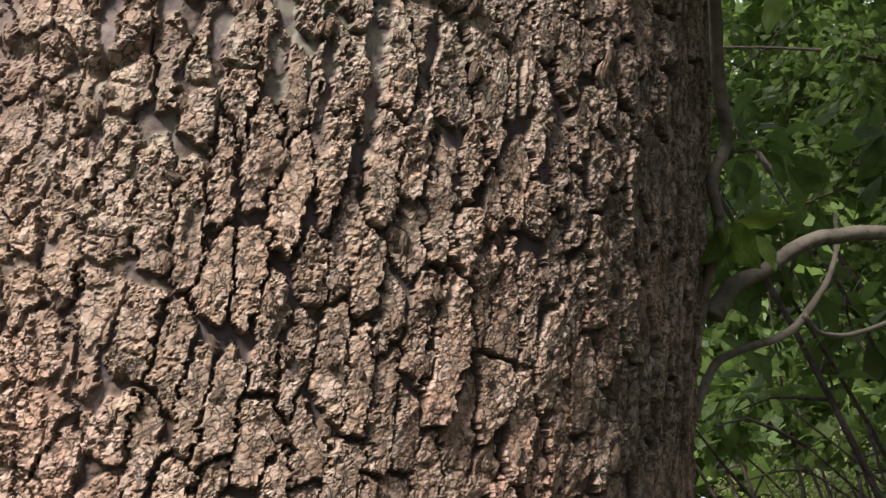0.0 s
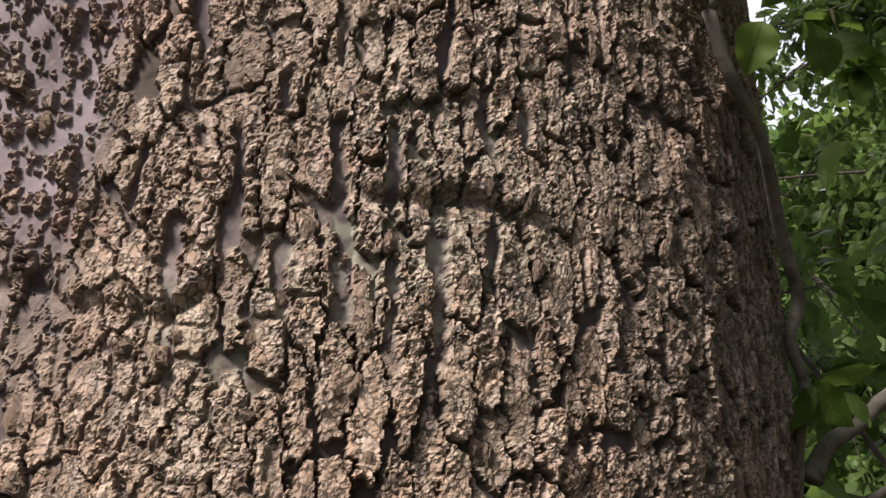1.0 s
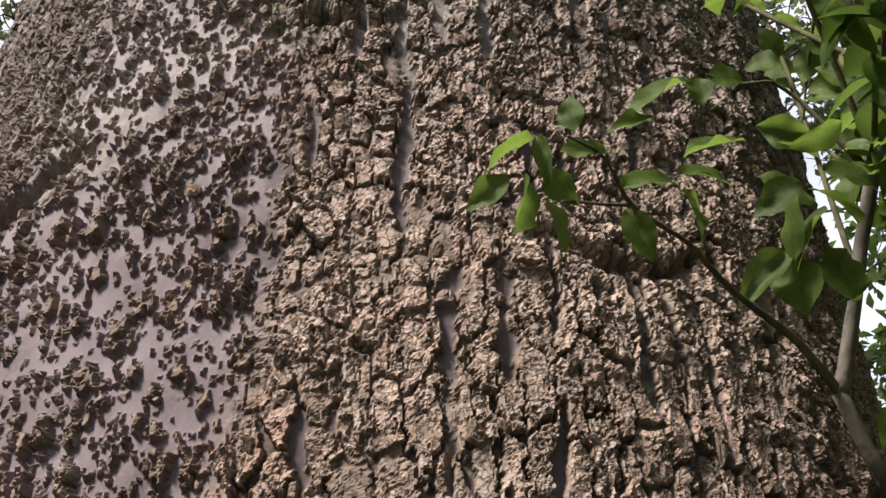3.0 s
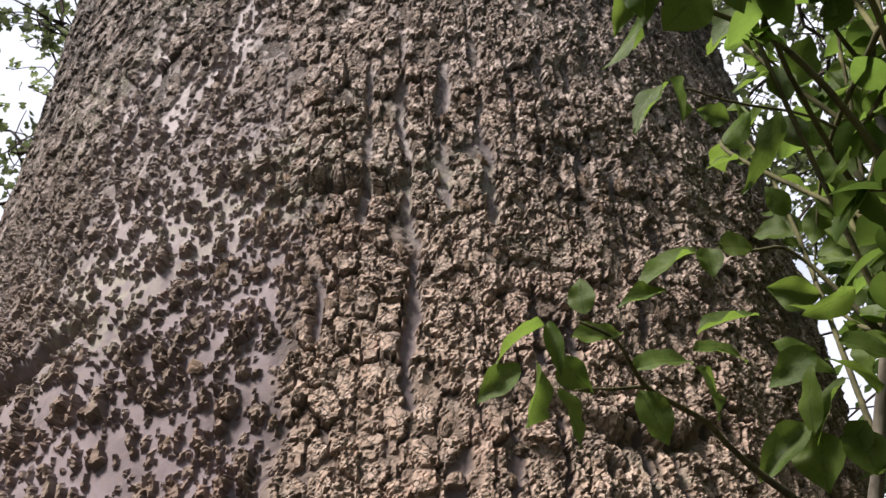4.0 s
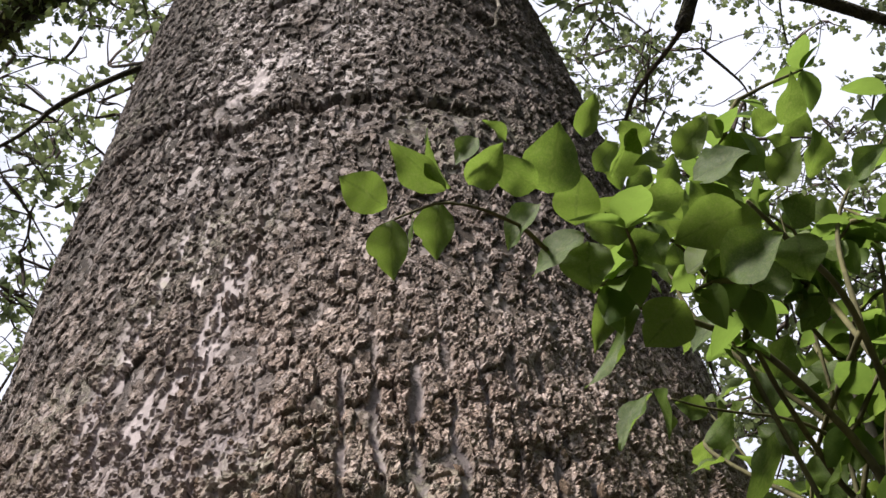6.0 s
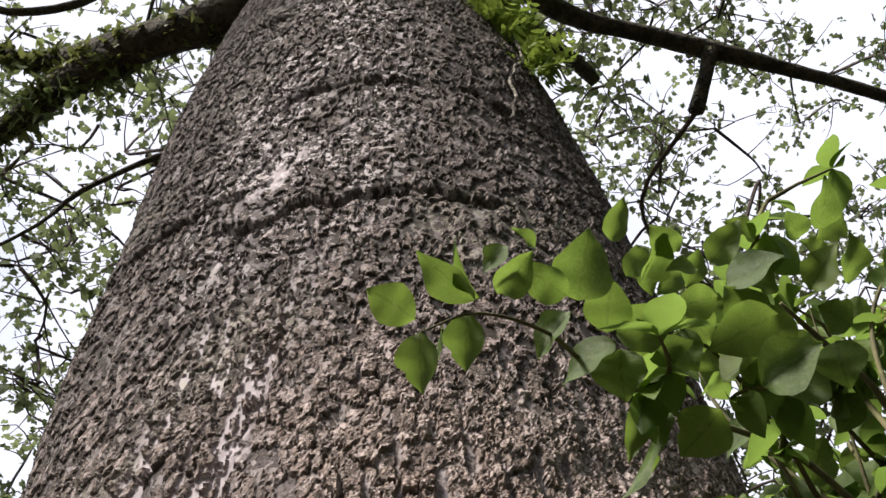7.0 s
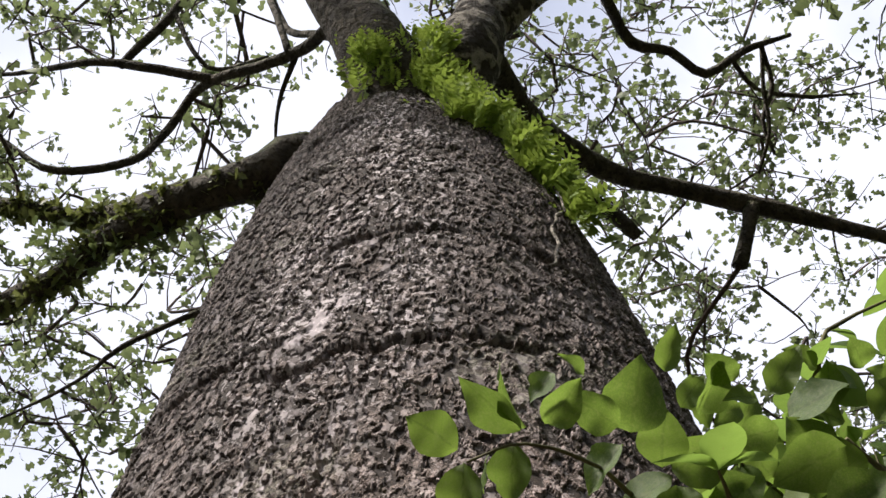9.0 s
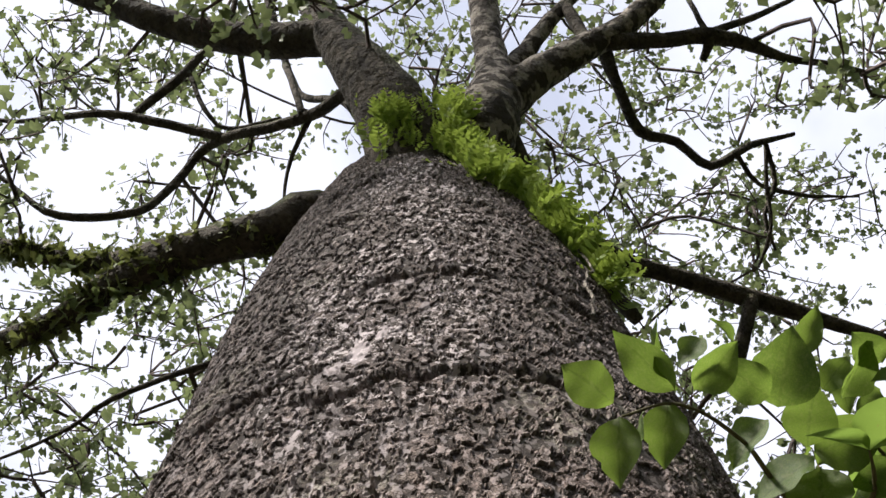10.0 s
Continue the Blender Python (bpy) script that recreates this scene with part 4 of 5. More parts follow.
# ---- the shrub beside the trunk ----
shrub = empty_thing("shrub", (0.42, 1.55, 0), "slender young shrub with pale stems and fresh green oval leaves", "shrub")
STEMS = {
    "stem_low": [(0.356, 1.456, 1.651, 0.0078), (0.357, 1.427, 1.721, 0.0076), (0.357, 1.396, 1.784, 0.0075), (0.360, 1.375, 1.833, 0.0072), (0.339, 1.347, 1.880, 0.0071), (0.348, 1.324, 1.918, 0.0070)],
    "stem_mid": [(0.348, 1.331, 1.922, 0.0073), (0.317, 1.274, 1.991, 0.0078), (0.284, 1.198, 2.066, 0.0075), (0.242, 1.142, 2.111, 0.0073), (0.215, 1.098, 2.160, 0.0072)],
    "stem_up": [(0.222, 1.127, 2.175, 0.0079), (0.244, 1.105, 2.245, 0.0068), (0.266, 1.072, 2.323, 0.0078), (0.298, 1.034, 2.428, 0.0081), (0.328, 1.020, 2.554, 0.0072), (0.342, 1.011, 2.701, 0.0056)],
    "spray1": [(0.222, 1.127, 2.175, 0.0052), (0.185, 1.090, 2.214, 0.0040), (0.125, 1.037, 2.244, 0.0033), (0.079, 0.964, 2.254, 0.0026), (0.030, 0.889, 2.244, 0.0022), (0.006, 0.825, 2.247, 0.0014), (-0.021, 0.790, 2.243, 0.0011)],
    "spray1b": [(0.030, 0.889, 2.244, 0.0017), (-0.000, 0.848, 2.219, 0.0012), (-0.031, 0.806, 2.192, 0.0009)],
    "thick": [(0.375, 1.433, 1.733, 0.0141), (0.400, 1.440, 1.776, 0.0107), (0.439, 1.456, 1.801, 0.0102), (0.495, 1.481, 1.848, 0.0105), (0.559, 1.517, 1.875, 0.0101), (0.631, 1.551, 1.894, 0.0097), (0.769, 1.629, 1.921, 0.0078)],
    "pale": [(0.346, 1.459, 1.546, 0.0063), (0.369, 1.471, 1.607, 0.0064), (0.397, 1.498, 1.679, 0.0062), (0.437, 1.525, 1.708, 0.0056), (0.501, 1.543, 1.739, 0.0054), (0.538, 1.567, 1.779, 0.0051), (0.584, 1.611, 1.854, 0.0041), (0.611, 1.688, 1.947, 0.0030)],
    "pale2": [(0.528, 1.551, 1.768, 0.0039), (0.560, 1.585, 1.754, 0.0036), (0.611, 1.619, 1.761, 0.0037), (0.682, 1.662, 1.791, 0.0034), (0.786, 1.694, 1.851, 0.0022)],
    "spray2": [(0.302, 0.962, 2.544, 0.0047), (0.251, 0.902, 2.591, 0.0040), (0.205, 0.862, 2.620, 0.0034), (0.149, 0.827, 2.628, 0.0030), (0.080, 0.786, 2.626, 0.0027), (0.049, 0.755, 2.618, 0.0025), (0.015, 0.700, 2.604, 0.0022), (-0.012, 0.654, 2.592, 0.0019), (-0.066, 0.599, 2.561, 0.0013), (-0.111, 0.591, 2.540, 0.0009)],
    "twig_a": [(0.374, 0.977, 2.541, 0.0049), (0.339, 0.937, 2.572, 0.0045), (0.310, 0.858, 2.619, 0.0038), (0.281, 0.803, 2.636, 0.0032), (0.244, 0.764, 2.655, 0.0028), (0.208, 0.723, 2.671, 0.0017)],
    "twig_b": [(0.282, 1.005, 2.551, 0.0034), (0.222, 0.890, 2.577, 0.0029), (0.190, 0.820, 2.597, 0.0025), (0.144, 0.742, 2.620, 0.0019), (0.098, 0.685, 2.622, 0.0013)],
    "twig_c": [(0.211, 1.022, 2.474, 0.0021), (0.160, 0.986, 2.454, 0.0017), (0.121, 0.945, 2.434, 0.0011)],
    "twig_d": [(0.253, 0.965, 2.607, 0.0018), (0.172, 0.925, 2.599, 0.0015), (0.117, 0.881, 2.583, 0.0011)],
}
GREEN = ("spray1", "spray1b", "spray2", "twig_a", "twig_b", "twig_c", "twig_d")
STEMS["stem"] = [(0.43, 1.55, -0.05, 0.014), (0.40, 1.50, 0.8, 0.012), (0.365, 1.47, 1.4, 0.009)] + STEMS.pop("stem_low")[:-1] + STEMS.pop("stem_mid")[:-1] + [(0.222, 1.127, 2.175, 0.0075)]
STEMS["pale"] = [(0.40, 1.50, 1.2, 0.009)] + STEMS["pale"]
STEMS["spray2"] = [(0.335, 1.017, 2.46, 0.006)] + STEMS["spray2"]
STEMS["twig_a"] = [(0.335, 1.015, 2.50, 0.006)] + STEMS["twig_a"]
STEMS["twig_b"] = [(0.322, 1.020, 2.50, 0.005)] + STEMS["twig_b"]
STEMS["twig_c"] = [(0.28, 1.05, 2.38, 0.004)] + STEMS["twig_c"]
STEMS["twig_d"] = [(0.335, 1.015, 2.58, 0.004)] + STEMS["twig_d"]
for key, ctrl in STEMS.items():
    run = curve_points(ctrl, 0.012)
    run[:, :3] += 0.0012 * np.stack([ripples(run[:, 2] * 50 + c, run[:, 0] * 50, 2, 400 + c) for c in range(3)], 1)
    adopt(tubes_object("twig" if key in GREEN else "stem", [run], 10, M_GREEN_TWIG if key in GREEN else M_STEM, None, 0.06), shrub)

leaf_meshes = []
SIDES = np.array((-1.0, -0.55, 0.0, 0.55, 1.0))
for v in range(12):
    t = np.linspace(0, 1, 13)
    half = 0.5 * np.sin(math.pi * t ** (0.78 + 0.05 * (v % 4))) ** 0.85 * (1 - 0.35 * t ** 5)
    ragged = 1 + rng.uniform(-0.035, 0.03, (13, 5)) * np.abs(SIDES)
    if v % 3 == 0:                      # a bite out of the edge
        ragged[rng.randint(4, 9), rng.choice((0, 4))] *= 0.78
    side = half[:, None] * SIDES * ragged + (0.05 * np.sin(math.pi * t) * rng.uniform(-1, 1))[:, None]
    cup, curl = rng.uniform(0.05, 0.45), rng.uniform(-0.35, 0.25)
    lift = cup * np.abs(side) + curl * side ** 2 * np.abs(SIDES) - rng.uniform(0.05, 0.38) * (t ** 2)[:, None]
    lift = lift + 0.035 * np.sin(t * rng.uniform(7, 13) + rng.uniform(0, 6))[:, None] * SIDES + 0.02 * np.sin(t * 17 + v)[:, None] * np.abs(SIDES)
    tv = np.stack([np.repeat(t, 5), side.ravel(), lift.ravel()], -1)
    i, j = np.meshgrid(np.arange(12), np.arange(4), indexing="ij")
    at = (i * 5 + j).ravel()
    tq = np.stack([at, at + 1, at + 6, at + 5], -1)
    across = np.tile(np.abs(SIDES), 13)
    me = mesh_object("leaf", tv, tq, M_LEAF, values={"midrib": 1 - across, "side_vein": tv[:, 0] * 7 - across * 1.4})
    leaf_meshes.append(me.data)
    bpy.data.objects.remove(me)


def shrub_leaf(base, tip, width, face):
    """One leaf from its base to its tip, its upper side turned to face."""
    base, tip = Vector(base), Vector(tip)
    x = (tip - base).normalized()
    z = (Vector(face) - x * x.dot(Vector(face))).normalized()
    y = z.cross(x)
    L = (tip - base).length
    ob = new("leaf", leaf_meshes[rng.randint(12)])
    m = Matrix((x * L, y * width, z * L)).transposed().to_4x4()
    m.translation = base
    ob.parent = shrub
    ob.matrix_parent_inverse = Matrix.Translation(shrub.location).inverted()
    ob.matrix_basis = m
    return ob


SPRAY_HIGH = [
    (-0.116, 0.584, 2.545, -0.147, 0.553, 2.551, 0.036),
    (-0.113, 0.592, 2.540, -0.122, 0.625, 2.506, 0.037),
    (-0.068, 0.591, 2.568, -0.109, 0.548, 2.582, 0.032),
    (-0.064, 0.595, 2.576, -0.087, 0.549, 2.589, 0.031),
    (-0.075, 0.596, 2.560, -0.086, 0.628, 2.528, 0.035),
    (-0.095, 0.594, 2.548, -0.107, 0.608, 2.526, 0.015),
    (-0.049, 0.605, 2.591, -0.018, 0.568, 2.587, 0.031),
    (0.007, 0.618, 2.592, -0.030, 0.588, 2.602, 0.033),
    (0.017, 0.634, 2.603, 0.030, 0.574, 2.615, 0.053),
    (0.038, 0.666, 2.596, 0.046, 0.619, 2.603, 0.042),
    (0.009, 0.642, 2.601, -0.026, 0.666, 2.579, 0.033),
]
SPRAY_HIGH_B = [
    (0.046, 0.677, 2.605, 0.094, 0.646, 2.587, 0.045),
    (0.045, 0.682, 2.602, -0.008, 0.698, 2.589, 0.039),
    (0.048, 0.687, 2.597, 0.042, 0.714, 2.562, 0.052),
    (0.072, 0.704, 2.603, 0.104, 0.682, 2.586, 0.029),
    (0.077, 0.650, 2.635, 0.099, 0.602, 2.635, 0.029),
    (0.064, 0.645, 2.642, 0.081, 0.614, 2.635, 0.023),
    (-0.036, 0.576, 2.615, -0.059, 0.585, 2.599, 0.024),
    (-0.013, 0.585, 2.616, -0.027, 0.559, 2.616, 0.017),
]
SPRAY_HIGH_REAR = [
    (0.107, 0.622, 2.635, 0.085, 0.597, 2.638, 0.030),
    (0.079, 0.633, 2.670, 0.083, 0.658, 2.631, 0.030),
    (0.112, 0.653, 2.648, 0.090, 0.658, 2.629, 0.023),
    (0.128, 0.619, 2.606, 0.151, 0.581, 2.609, 0.029),
    (0.120, 0.634, 2.623, 0.098, 0.620, 2.618, 0.023),
    (0.144, 0.651, 2.616, 0.186, 0.617, 2.610, 0.043),
    (0.137, 0.664, 2.620, 0.099, 0.663, 2.610, 0.034),
    (0.173, 0.650, 2.568, 0.115, 0.666, 2.551, 0.049),
    (0.162, 0.673, 2.579, 0.138, 0.637, 2.595, 0.042),
    (0.141, 0.662, 2.498, 0.184, 0.624, 2.498, 0.050),
    (0.189, 0.665, 2.617, 0.162, 0.645, 2.621, 0.029),
]
SPRAY_HIGH_REAR_B = [
    (0.212, 0.594, 2.598, 0.227, 0.555, 2.602, 0.029),
    (0.208, 0.651, 2.595, 0.227, 0.611, 2.599, 0.035),
    (0.201, 0.676, 2.604, 0.220, 0.648, 2.599, 0.036),
    (0.228, 0.628, 2.566, 0.238, 0.588, 2.573, 0.039),
    (0.103, 0.699, 2.626, 0.109, 0.715, 2.589, 0.036),
    (0.131, 0.713, 2.621, 0.108, 0.680, 2.633, 0.036),
    (0.212, 0.665, 2.541, 0.213, 0.679, 2.506, 0.043),
    (0.185, 0.698, 2.577, 0.170, 0.659, 2.594, 0.040),
    (0.152, 0.714, 2.559, 0.150, 0.675, 2.574, 0.041),
    (0.085, 0.728, 2.632, 0.098, 0.740, 2.597, 0.039),
    (0.058, 0.630, 2.675, 0.071, 0.590, 2.682, 0.023),
]
SPRAY_HIGH_REAR_C = [
    (0.214, 0.635, 2.645, 0.205, 0.607, 2.648, 0.025),
    (0.139, 0.750, 2.599, 0.124, 0.715, 2.613, 0.041),
    (0.227, 0.638, 2.612, 0.209, 0.615, 2.616, 0.029),
    (0.239, 0.596, 2.613, 0.215, 0.603, 2.597, 0.029),
    (0.177, 0.631, 2.648, 0.154, 0.607, 2.651, 0.025),
    (0.181, 0.660, 2.637, 0.185, 0.623, 2.643, 0.030),
    (0.216, 0.722, 2.558, 0.181, 0.720, 2.550, 0.039),
    (0.064, 0.757, 2.637, 0.082, 0.721, 2.643, 0.031),
    (0.238, 0.679, 2.574, 0.212, 0.658, 2.581, 0.034),
]
SPRAY_LOW = [
    (-0.048, 0.790, 2.243, -0.094, 0.781, 2.221, 0.032),
    (-0.069, 0.792, 2.210, -0.101, 0.787, 2.181, 0.023),
    (-0.056, 0.792, 2.211, -0.064, 0.787, 2.152, 0.037),
    (-0.038, 0.807, 2.224, -0.019, 0.817, 2.195, 0.025),
    (-0.042, 0.820, 2.207, -0.024, 0.829, 2.161, 0.025),
    (-0.028, 0.806, 2.241, 0.015, 0.818, 2.255, 0.021),
    (0.023, 0.891, 2.243, 0.042, 0.908, 2.199, 0.030),
    (0.019, 0.873, 2.251, 0.070, 0.876, 2.271, 0.026),
    (0.077, 0.920, 2.280, 0.100, 0.961, 2.254, 0.041),
    (0.075, 0.912, 2.291, 0.125, 0.922, 2.299, 0.026),
    (0.080, 0.902, 2.302, 0.134, 0.901, 2.324, 0.024),
]
SPRAY_LOW_B = [
    (-0.016, 0.803, 2.259, -0.017, 0.791, 2.288, 0.023),
    (-0.045, 0.789, 2.246, -0.039, 0.797, 2.204, 0.015),
]
STEM_LEAVES = [
    (0.205, 1.026, 2.358, 0.157, 1.034, 2.330, 0.035),
    (0.221, 1.015, 2.316, 0.177, 1.035, 2.271, 0.034),
    (0.255, 1.044, 2.314, 0.224, 1.005, 2.346, 0.040),
    (0.266, 1.086, 2.141, 0.249, 1.097, 2.086, 0.045),
    (0.254, 1.007, 2.413, 0.205, 1.018, 2.386, 0.034),
    (0.279, 1.013, 2.347, 0.227, 1.003, 2.348, 0.030),
    (0.237, 1.039, 2.283, 0.206, 1.046, 2.252, 0.030),
    (0.343, 1.148, 2.110, 0.328, 1.109, 2.152, 0.045),
    (0.343, 1.092, 2.215, 0.297, 1.068, 2.241, 0.040),
    (0.263, 1.061, 2.276, 0.228, 1.072, 2.238, 0.035),
    (0.303, 1.013, 2.460, 0.261, 1.018, 2.439, 0.040),
]
STEM_LEAVES_B = [
    (0.307, 1.101, 2.216, 0.276, 1.113, 2.172, 0.045),
    (0.375, 1.196, 2.059, 0.344, 1.203, 2.011, 0.045),
    (0.386, 1.144, 2.159, 0.350, 1.149, 2.128, 0.045),
    (0.188, 1.043, 2.288, 0.131, 1.059, 2.244, 0.035),
    (0.196, 1.046, 2.280, 0.188, 1.059, 2.226, 0.052),
    (0.221, 1.041, 2.278, 0.235, 1.043, 2.231, 0.052),
    (0.194, 1.010, 2.332, 0.176, 1.034, 2.269, 0.031),
    (0.176, 1.065, 2.399, 0.235, 1.073, 2.370, 0.037),
    (0.215, 0.978, 2.332, 0.264, 0.975, 2.318, 0.034),
]
LOW_LEAVES = [
    (0.371, 1.362, 1.831, 0.391, 1.337, 1.778, 0.053),
    (0.368, 1.363, 1.830, 0.331, 1.352, 1.782, 0.036),
    (0.368, 1.362, 1.832, 0.428, 1.322, 1.838, 0.026),
    (0.356, 1.367, 1.829, 0.363, 1.344, 1.778, 0.028),
    (0.399, 1.356, 1.823, 0.423, 1.336, 1.786, 0.035),
]
HANGING = [
    (0.079, 0.765, 2.603, 0.044, 0.793, 2.516, 0.039),
    (0.073, 0.767, 2.615, 0.044, 0.777, 2.558, 0.027),
    (0.097, 0.865, 2.579, 0.053, 0.871, 2.523, 0.033),
    (0.098, 0.863, 2.581, 0.108, 0.873, 2.527, 0.036),
    (0.123, 0.734, 2.556, 0.085, 0.765, 2.536, 0.052),
    (0.128, 0.715, 2.570, 0.175, 0.687, 2.581, 0.047),
    (0.170, 0.779, 2.435, 0.135, 0.789, 2.358, 0.024),
    (0.100, 0.939, 2.424, 0.030, 0.918, 2.380, 0.032),
    (0.066, 0.940, 2.379, 0.022, 0.911, 2.357, 0.021),
    (0.110, 0.937, 2.424, 0.112, 0.937, 2.390, 0.027),
    (0.123, 0.952, 2.435, 0.159, 0.955, 2.439, 0.033),
]
HANGING_B = [
    (0.197, 0.961, 2.452, 0.161, 0.965, 2.458, 0.031),
]
SEEN_FROM_BELOW = (SPRAY_HIGH, SPRAY_HIGH_B, SPRAY_HIGH_REAR, SPRAY_HIGH_REAR_B, SPRAY_HIGH_REAR_C)
AT_EYE_LEVEL = (SPRAY_LOW, SPRAY_LOW_B, STEM_LEAVES, STEM_LEAVES_B, LOW_LEAVES, HANGING, HANGING_B)
for sprays, face in ((SEEN_FROM_BELOW, Vector((-0.15, -0.7, -0.6))), (AT_EYE_LEVEL, Vector((0.1, -0.75, 0.25)))):
    for bx, by, bz, tx, ty, tz, w in itertools.chain(*sprays):
        shrub_leaf((bx, by, bz), (tx, ty, tz), w, face + Vector(rng.normal(size=3) * 0.42))

# further twigs of the shrub, with a leaf at every joint
starts = np.vstack([curve_points(STEMS["stem_up"], 0.03)[3:], curve_points(STEMS["twig_a"], 0.03)[:8]])
made = 0
for _ in range(24):
    a = starts[rng.randint(len(starts))][:3]
    end = np.array([rng.uniform(0.20, 0.60), rng.uniform(0.85, 1.35), rng.uniform(2.25, 3.15)])
    mid = (a + end) / 2 + rng.normal(size=3) * 0.04 + (0, 0, 0.03)
    run = curve_points([(*a, 0.0035), (*mid, 0.0026), (*end, 0.0010)], 0.012)
    adopt(tubes_object("twig", [run], 7, M_GREEN_TWIG, None, 0.06), shrub)
    k = len(run) // 4
    while k < len(run):
        b = run[k, :3]
        d = unit(1)[0] + (0, 0, -0.25)
        d += (run[min(k + 1, len(run) - 1), :3] - run[k - 1, :3]) * 30
        d /= np.linalg.norm(d)
        L = rng.uniform(0.038, 0.062)
        shrub_leaf(b, b + d * L, L * rng.uniform(0.6, 0.8), Vector((0, -0.5, 0.35)) + Vector(rng.normal(size=3) * 0.5))
        made += 1
        k += rng.randint(3, 6)
        if made > 175:
            break

# the shrub's leafy top behind those twigs
pts = curve_points(STEMS["stem_up"], 0.03)[6:, :3]
pts = np.vstack([pts, pts[-1] + np.linspace(0, 1, 20)[:, None] * (0.10, 0.20, 0.55)])
runs, P, H = [curve_points([(*pts[-20], 0.0056), (*pts[-10], 0.004), (*pts[-1], 0.002)], 0.03)], [], []
tips = []
while len(tips) < 70:
    q = rng.uniform(-1, 1, 3)
    p = np.array([0.48, 1.22, 2.66]) + q * (0.30, 0.42, 0.60)
    if q @ q < 1 and np.hypot(p[0] - CX, p[1] - CY) > 0.70:
        tips.append(p)
pts = np.vstack([pts, curve_points(STEMS["spray2"], 0.03)[4:-3, :3]])
while len(tips) < 77:
    p = np.array([0.10, 0.73, 2.62]) + rng.uniform(-1, 1, 3) * (0.10, 0.10, 0.06)
    if p[0] + 0.05 > 0.17 * p[1]:
        tips.append(p)
while len(tips) < 122:
    q = rng.uniform(-1, 1, 3)
    p = np.array([0.34, 0.92, 2.60]) + q * (0.24, 0.32, 0.36)
    if q @ q < 1 and p[0] + 0.05 > 0.26 * p[1]:
        tips.append(p)
for p in sorted(tips, key=lambda v: np.linalg.norm(v - pts[5])):
    k = int(np.argmin(np.linalg.norm(pts - p, axis=1) + 0.3 * np.maximum(0, pts[:, 2] - p[2])))
    far = np.linalg.norm(p - pts[k])
    mid = (p + pts[k]) / 2 + rng.normal(size=3) * far * 0.1 + (0, 0, far * 0.08)
    run = curve_points([(*pts[k], 0.003), (*mid, 0.0022), (*p, 0.001)], 0.03)
    runs.append(run)
    pts = np.vstack([pts, run[1:, :3]])
    m = 7
    b = run[rng.randint(len(run) // 3, len(run), m), :3]
    d = unit(m) + (0, 0, -0.3)
    P.append(b), H.append(d)
tagged(adopt(tubes_object("leafy_top_wood", runs, 6, M_GREEN_TWIG, None, 0.06), shrub), kind="stuff")
P, H = np.vstack(P), np.vstack(H)
size = rng.uniform(0.032, 0.056, len(P))
tagged(adopt(leaf_cloud("leafy_top", P, H, unit(len(P)) * 0.5 + (0, -0.2, 0.7), size, size * 0.66, "oval", M_LEAF_MASS, None), shrub), kind="stuff")

# ---- undergrowth and woods beyond ----


def bush(name, place, radius, height, count, leaf, material, label, lean=(0, 0), low=0.0):
    """Stems that fan out from the ground and carry many leaves in loose clumps."""
    thing = empty_thing(name, place, label, "bush" if name != "background_tree" else "tree", "undergrowth")
    base = np.array(place, float)
    runs, P, H = [], [], []
    stems = 9 if name != "background_tree" else 14
    for s in range(stems):
        a = rng.uniform(0, 2 * math.pi)
        reach = radius * rng.uniform(0.3, 1.0)
        foot = base + (0, 0, height * (0.0 if name != "background_tree" else rng.uniform(0.25, 0.8)))
        top = base + (reach * math.cos(a) + lean[0], reach * math.sin(a) + lean[1], height * rng.uniform(0.45, 1.0))
        mid = (foot + top) / 2 + rng.normal(size=3) * radius * 0.08 + (0, 0, height * 0.08)
        run = curve_points([(*foot, 0.008 * height ** 0.5), (*mid, 0.005 * height ** 0.5), (*top, 0.002)], 0.15)
        runs.append(run)
        for _ in range(5):
            b = run[rng.randint(len(run) // 3, len(run))]
            w = unit(1)[0] * radius * rng.uniform(0.15, 0.45)
            tw = curve_points([(*b[:3], 0.005), (*(b[:3] + w * 0.5 + rng.normal(size=3) * 0.03), 0.004), (*(b[:3] + w), 0.0015)], 0.1)
            runs.append(tw)
            m = count // (stems * 5)
            c = tw[rng.randint(1, len(tw), m), :3]
            off = unit(m) * rng.uniform(0.01, 0.13, (m, 1)) * radius ** 0.5
            P.append(c + off)
            H.append(off / np.linalg.norm(off, axis=1, keepdims=True) + (0, 0, -0.4))
    if name == "background_tree":
        adopt(tubes_object("trunk", [curve_points([(*base, 0.016 * height), (*(base + (0.05, 0.03, height * 0.5)), 0.012 * height), (*(base + (0, 0, height * 0.92)), 0.004 * height)], 0.2)], 12, M_LIMB, None, 0.05), thing)
    adopt(tubes_object("stem_growth", runs, 5, M_TWIG, None, 0.06), thing)
    P, H = np.vstack(P), np.vstack(H)
    P, H = P[P[:, 2] > low], H[P[:, 2] > low]
    size = leaf * rng.uniform(0.6, 1.3, len(P))
    adopt(leaf_cloud("foliage", P, H, unit(len(P)) * 0.7 + (0, 0, 0.7), size, size * 0.55, "spoon", material, None, 0.2, 0.25, "", False), thing)
    return thing


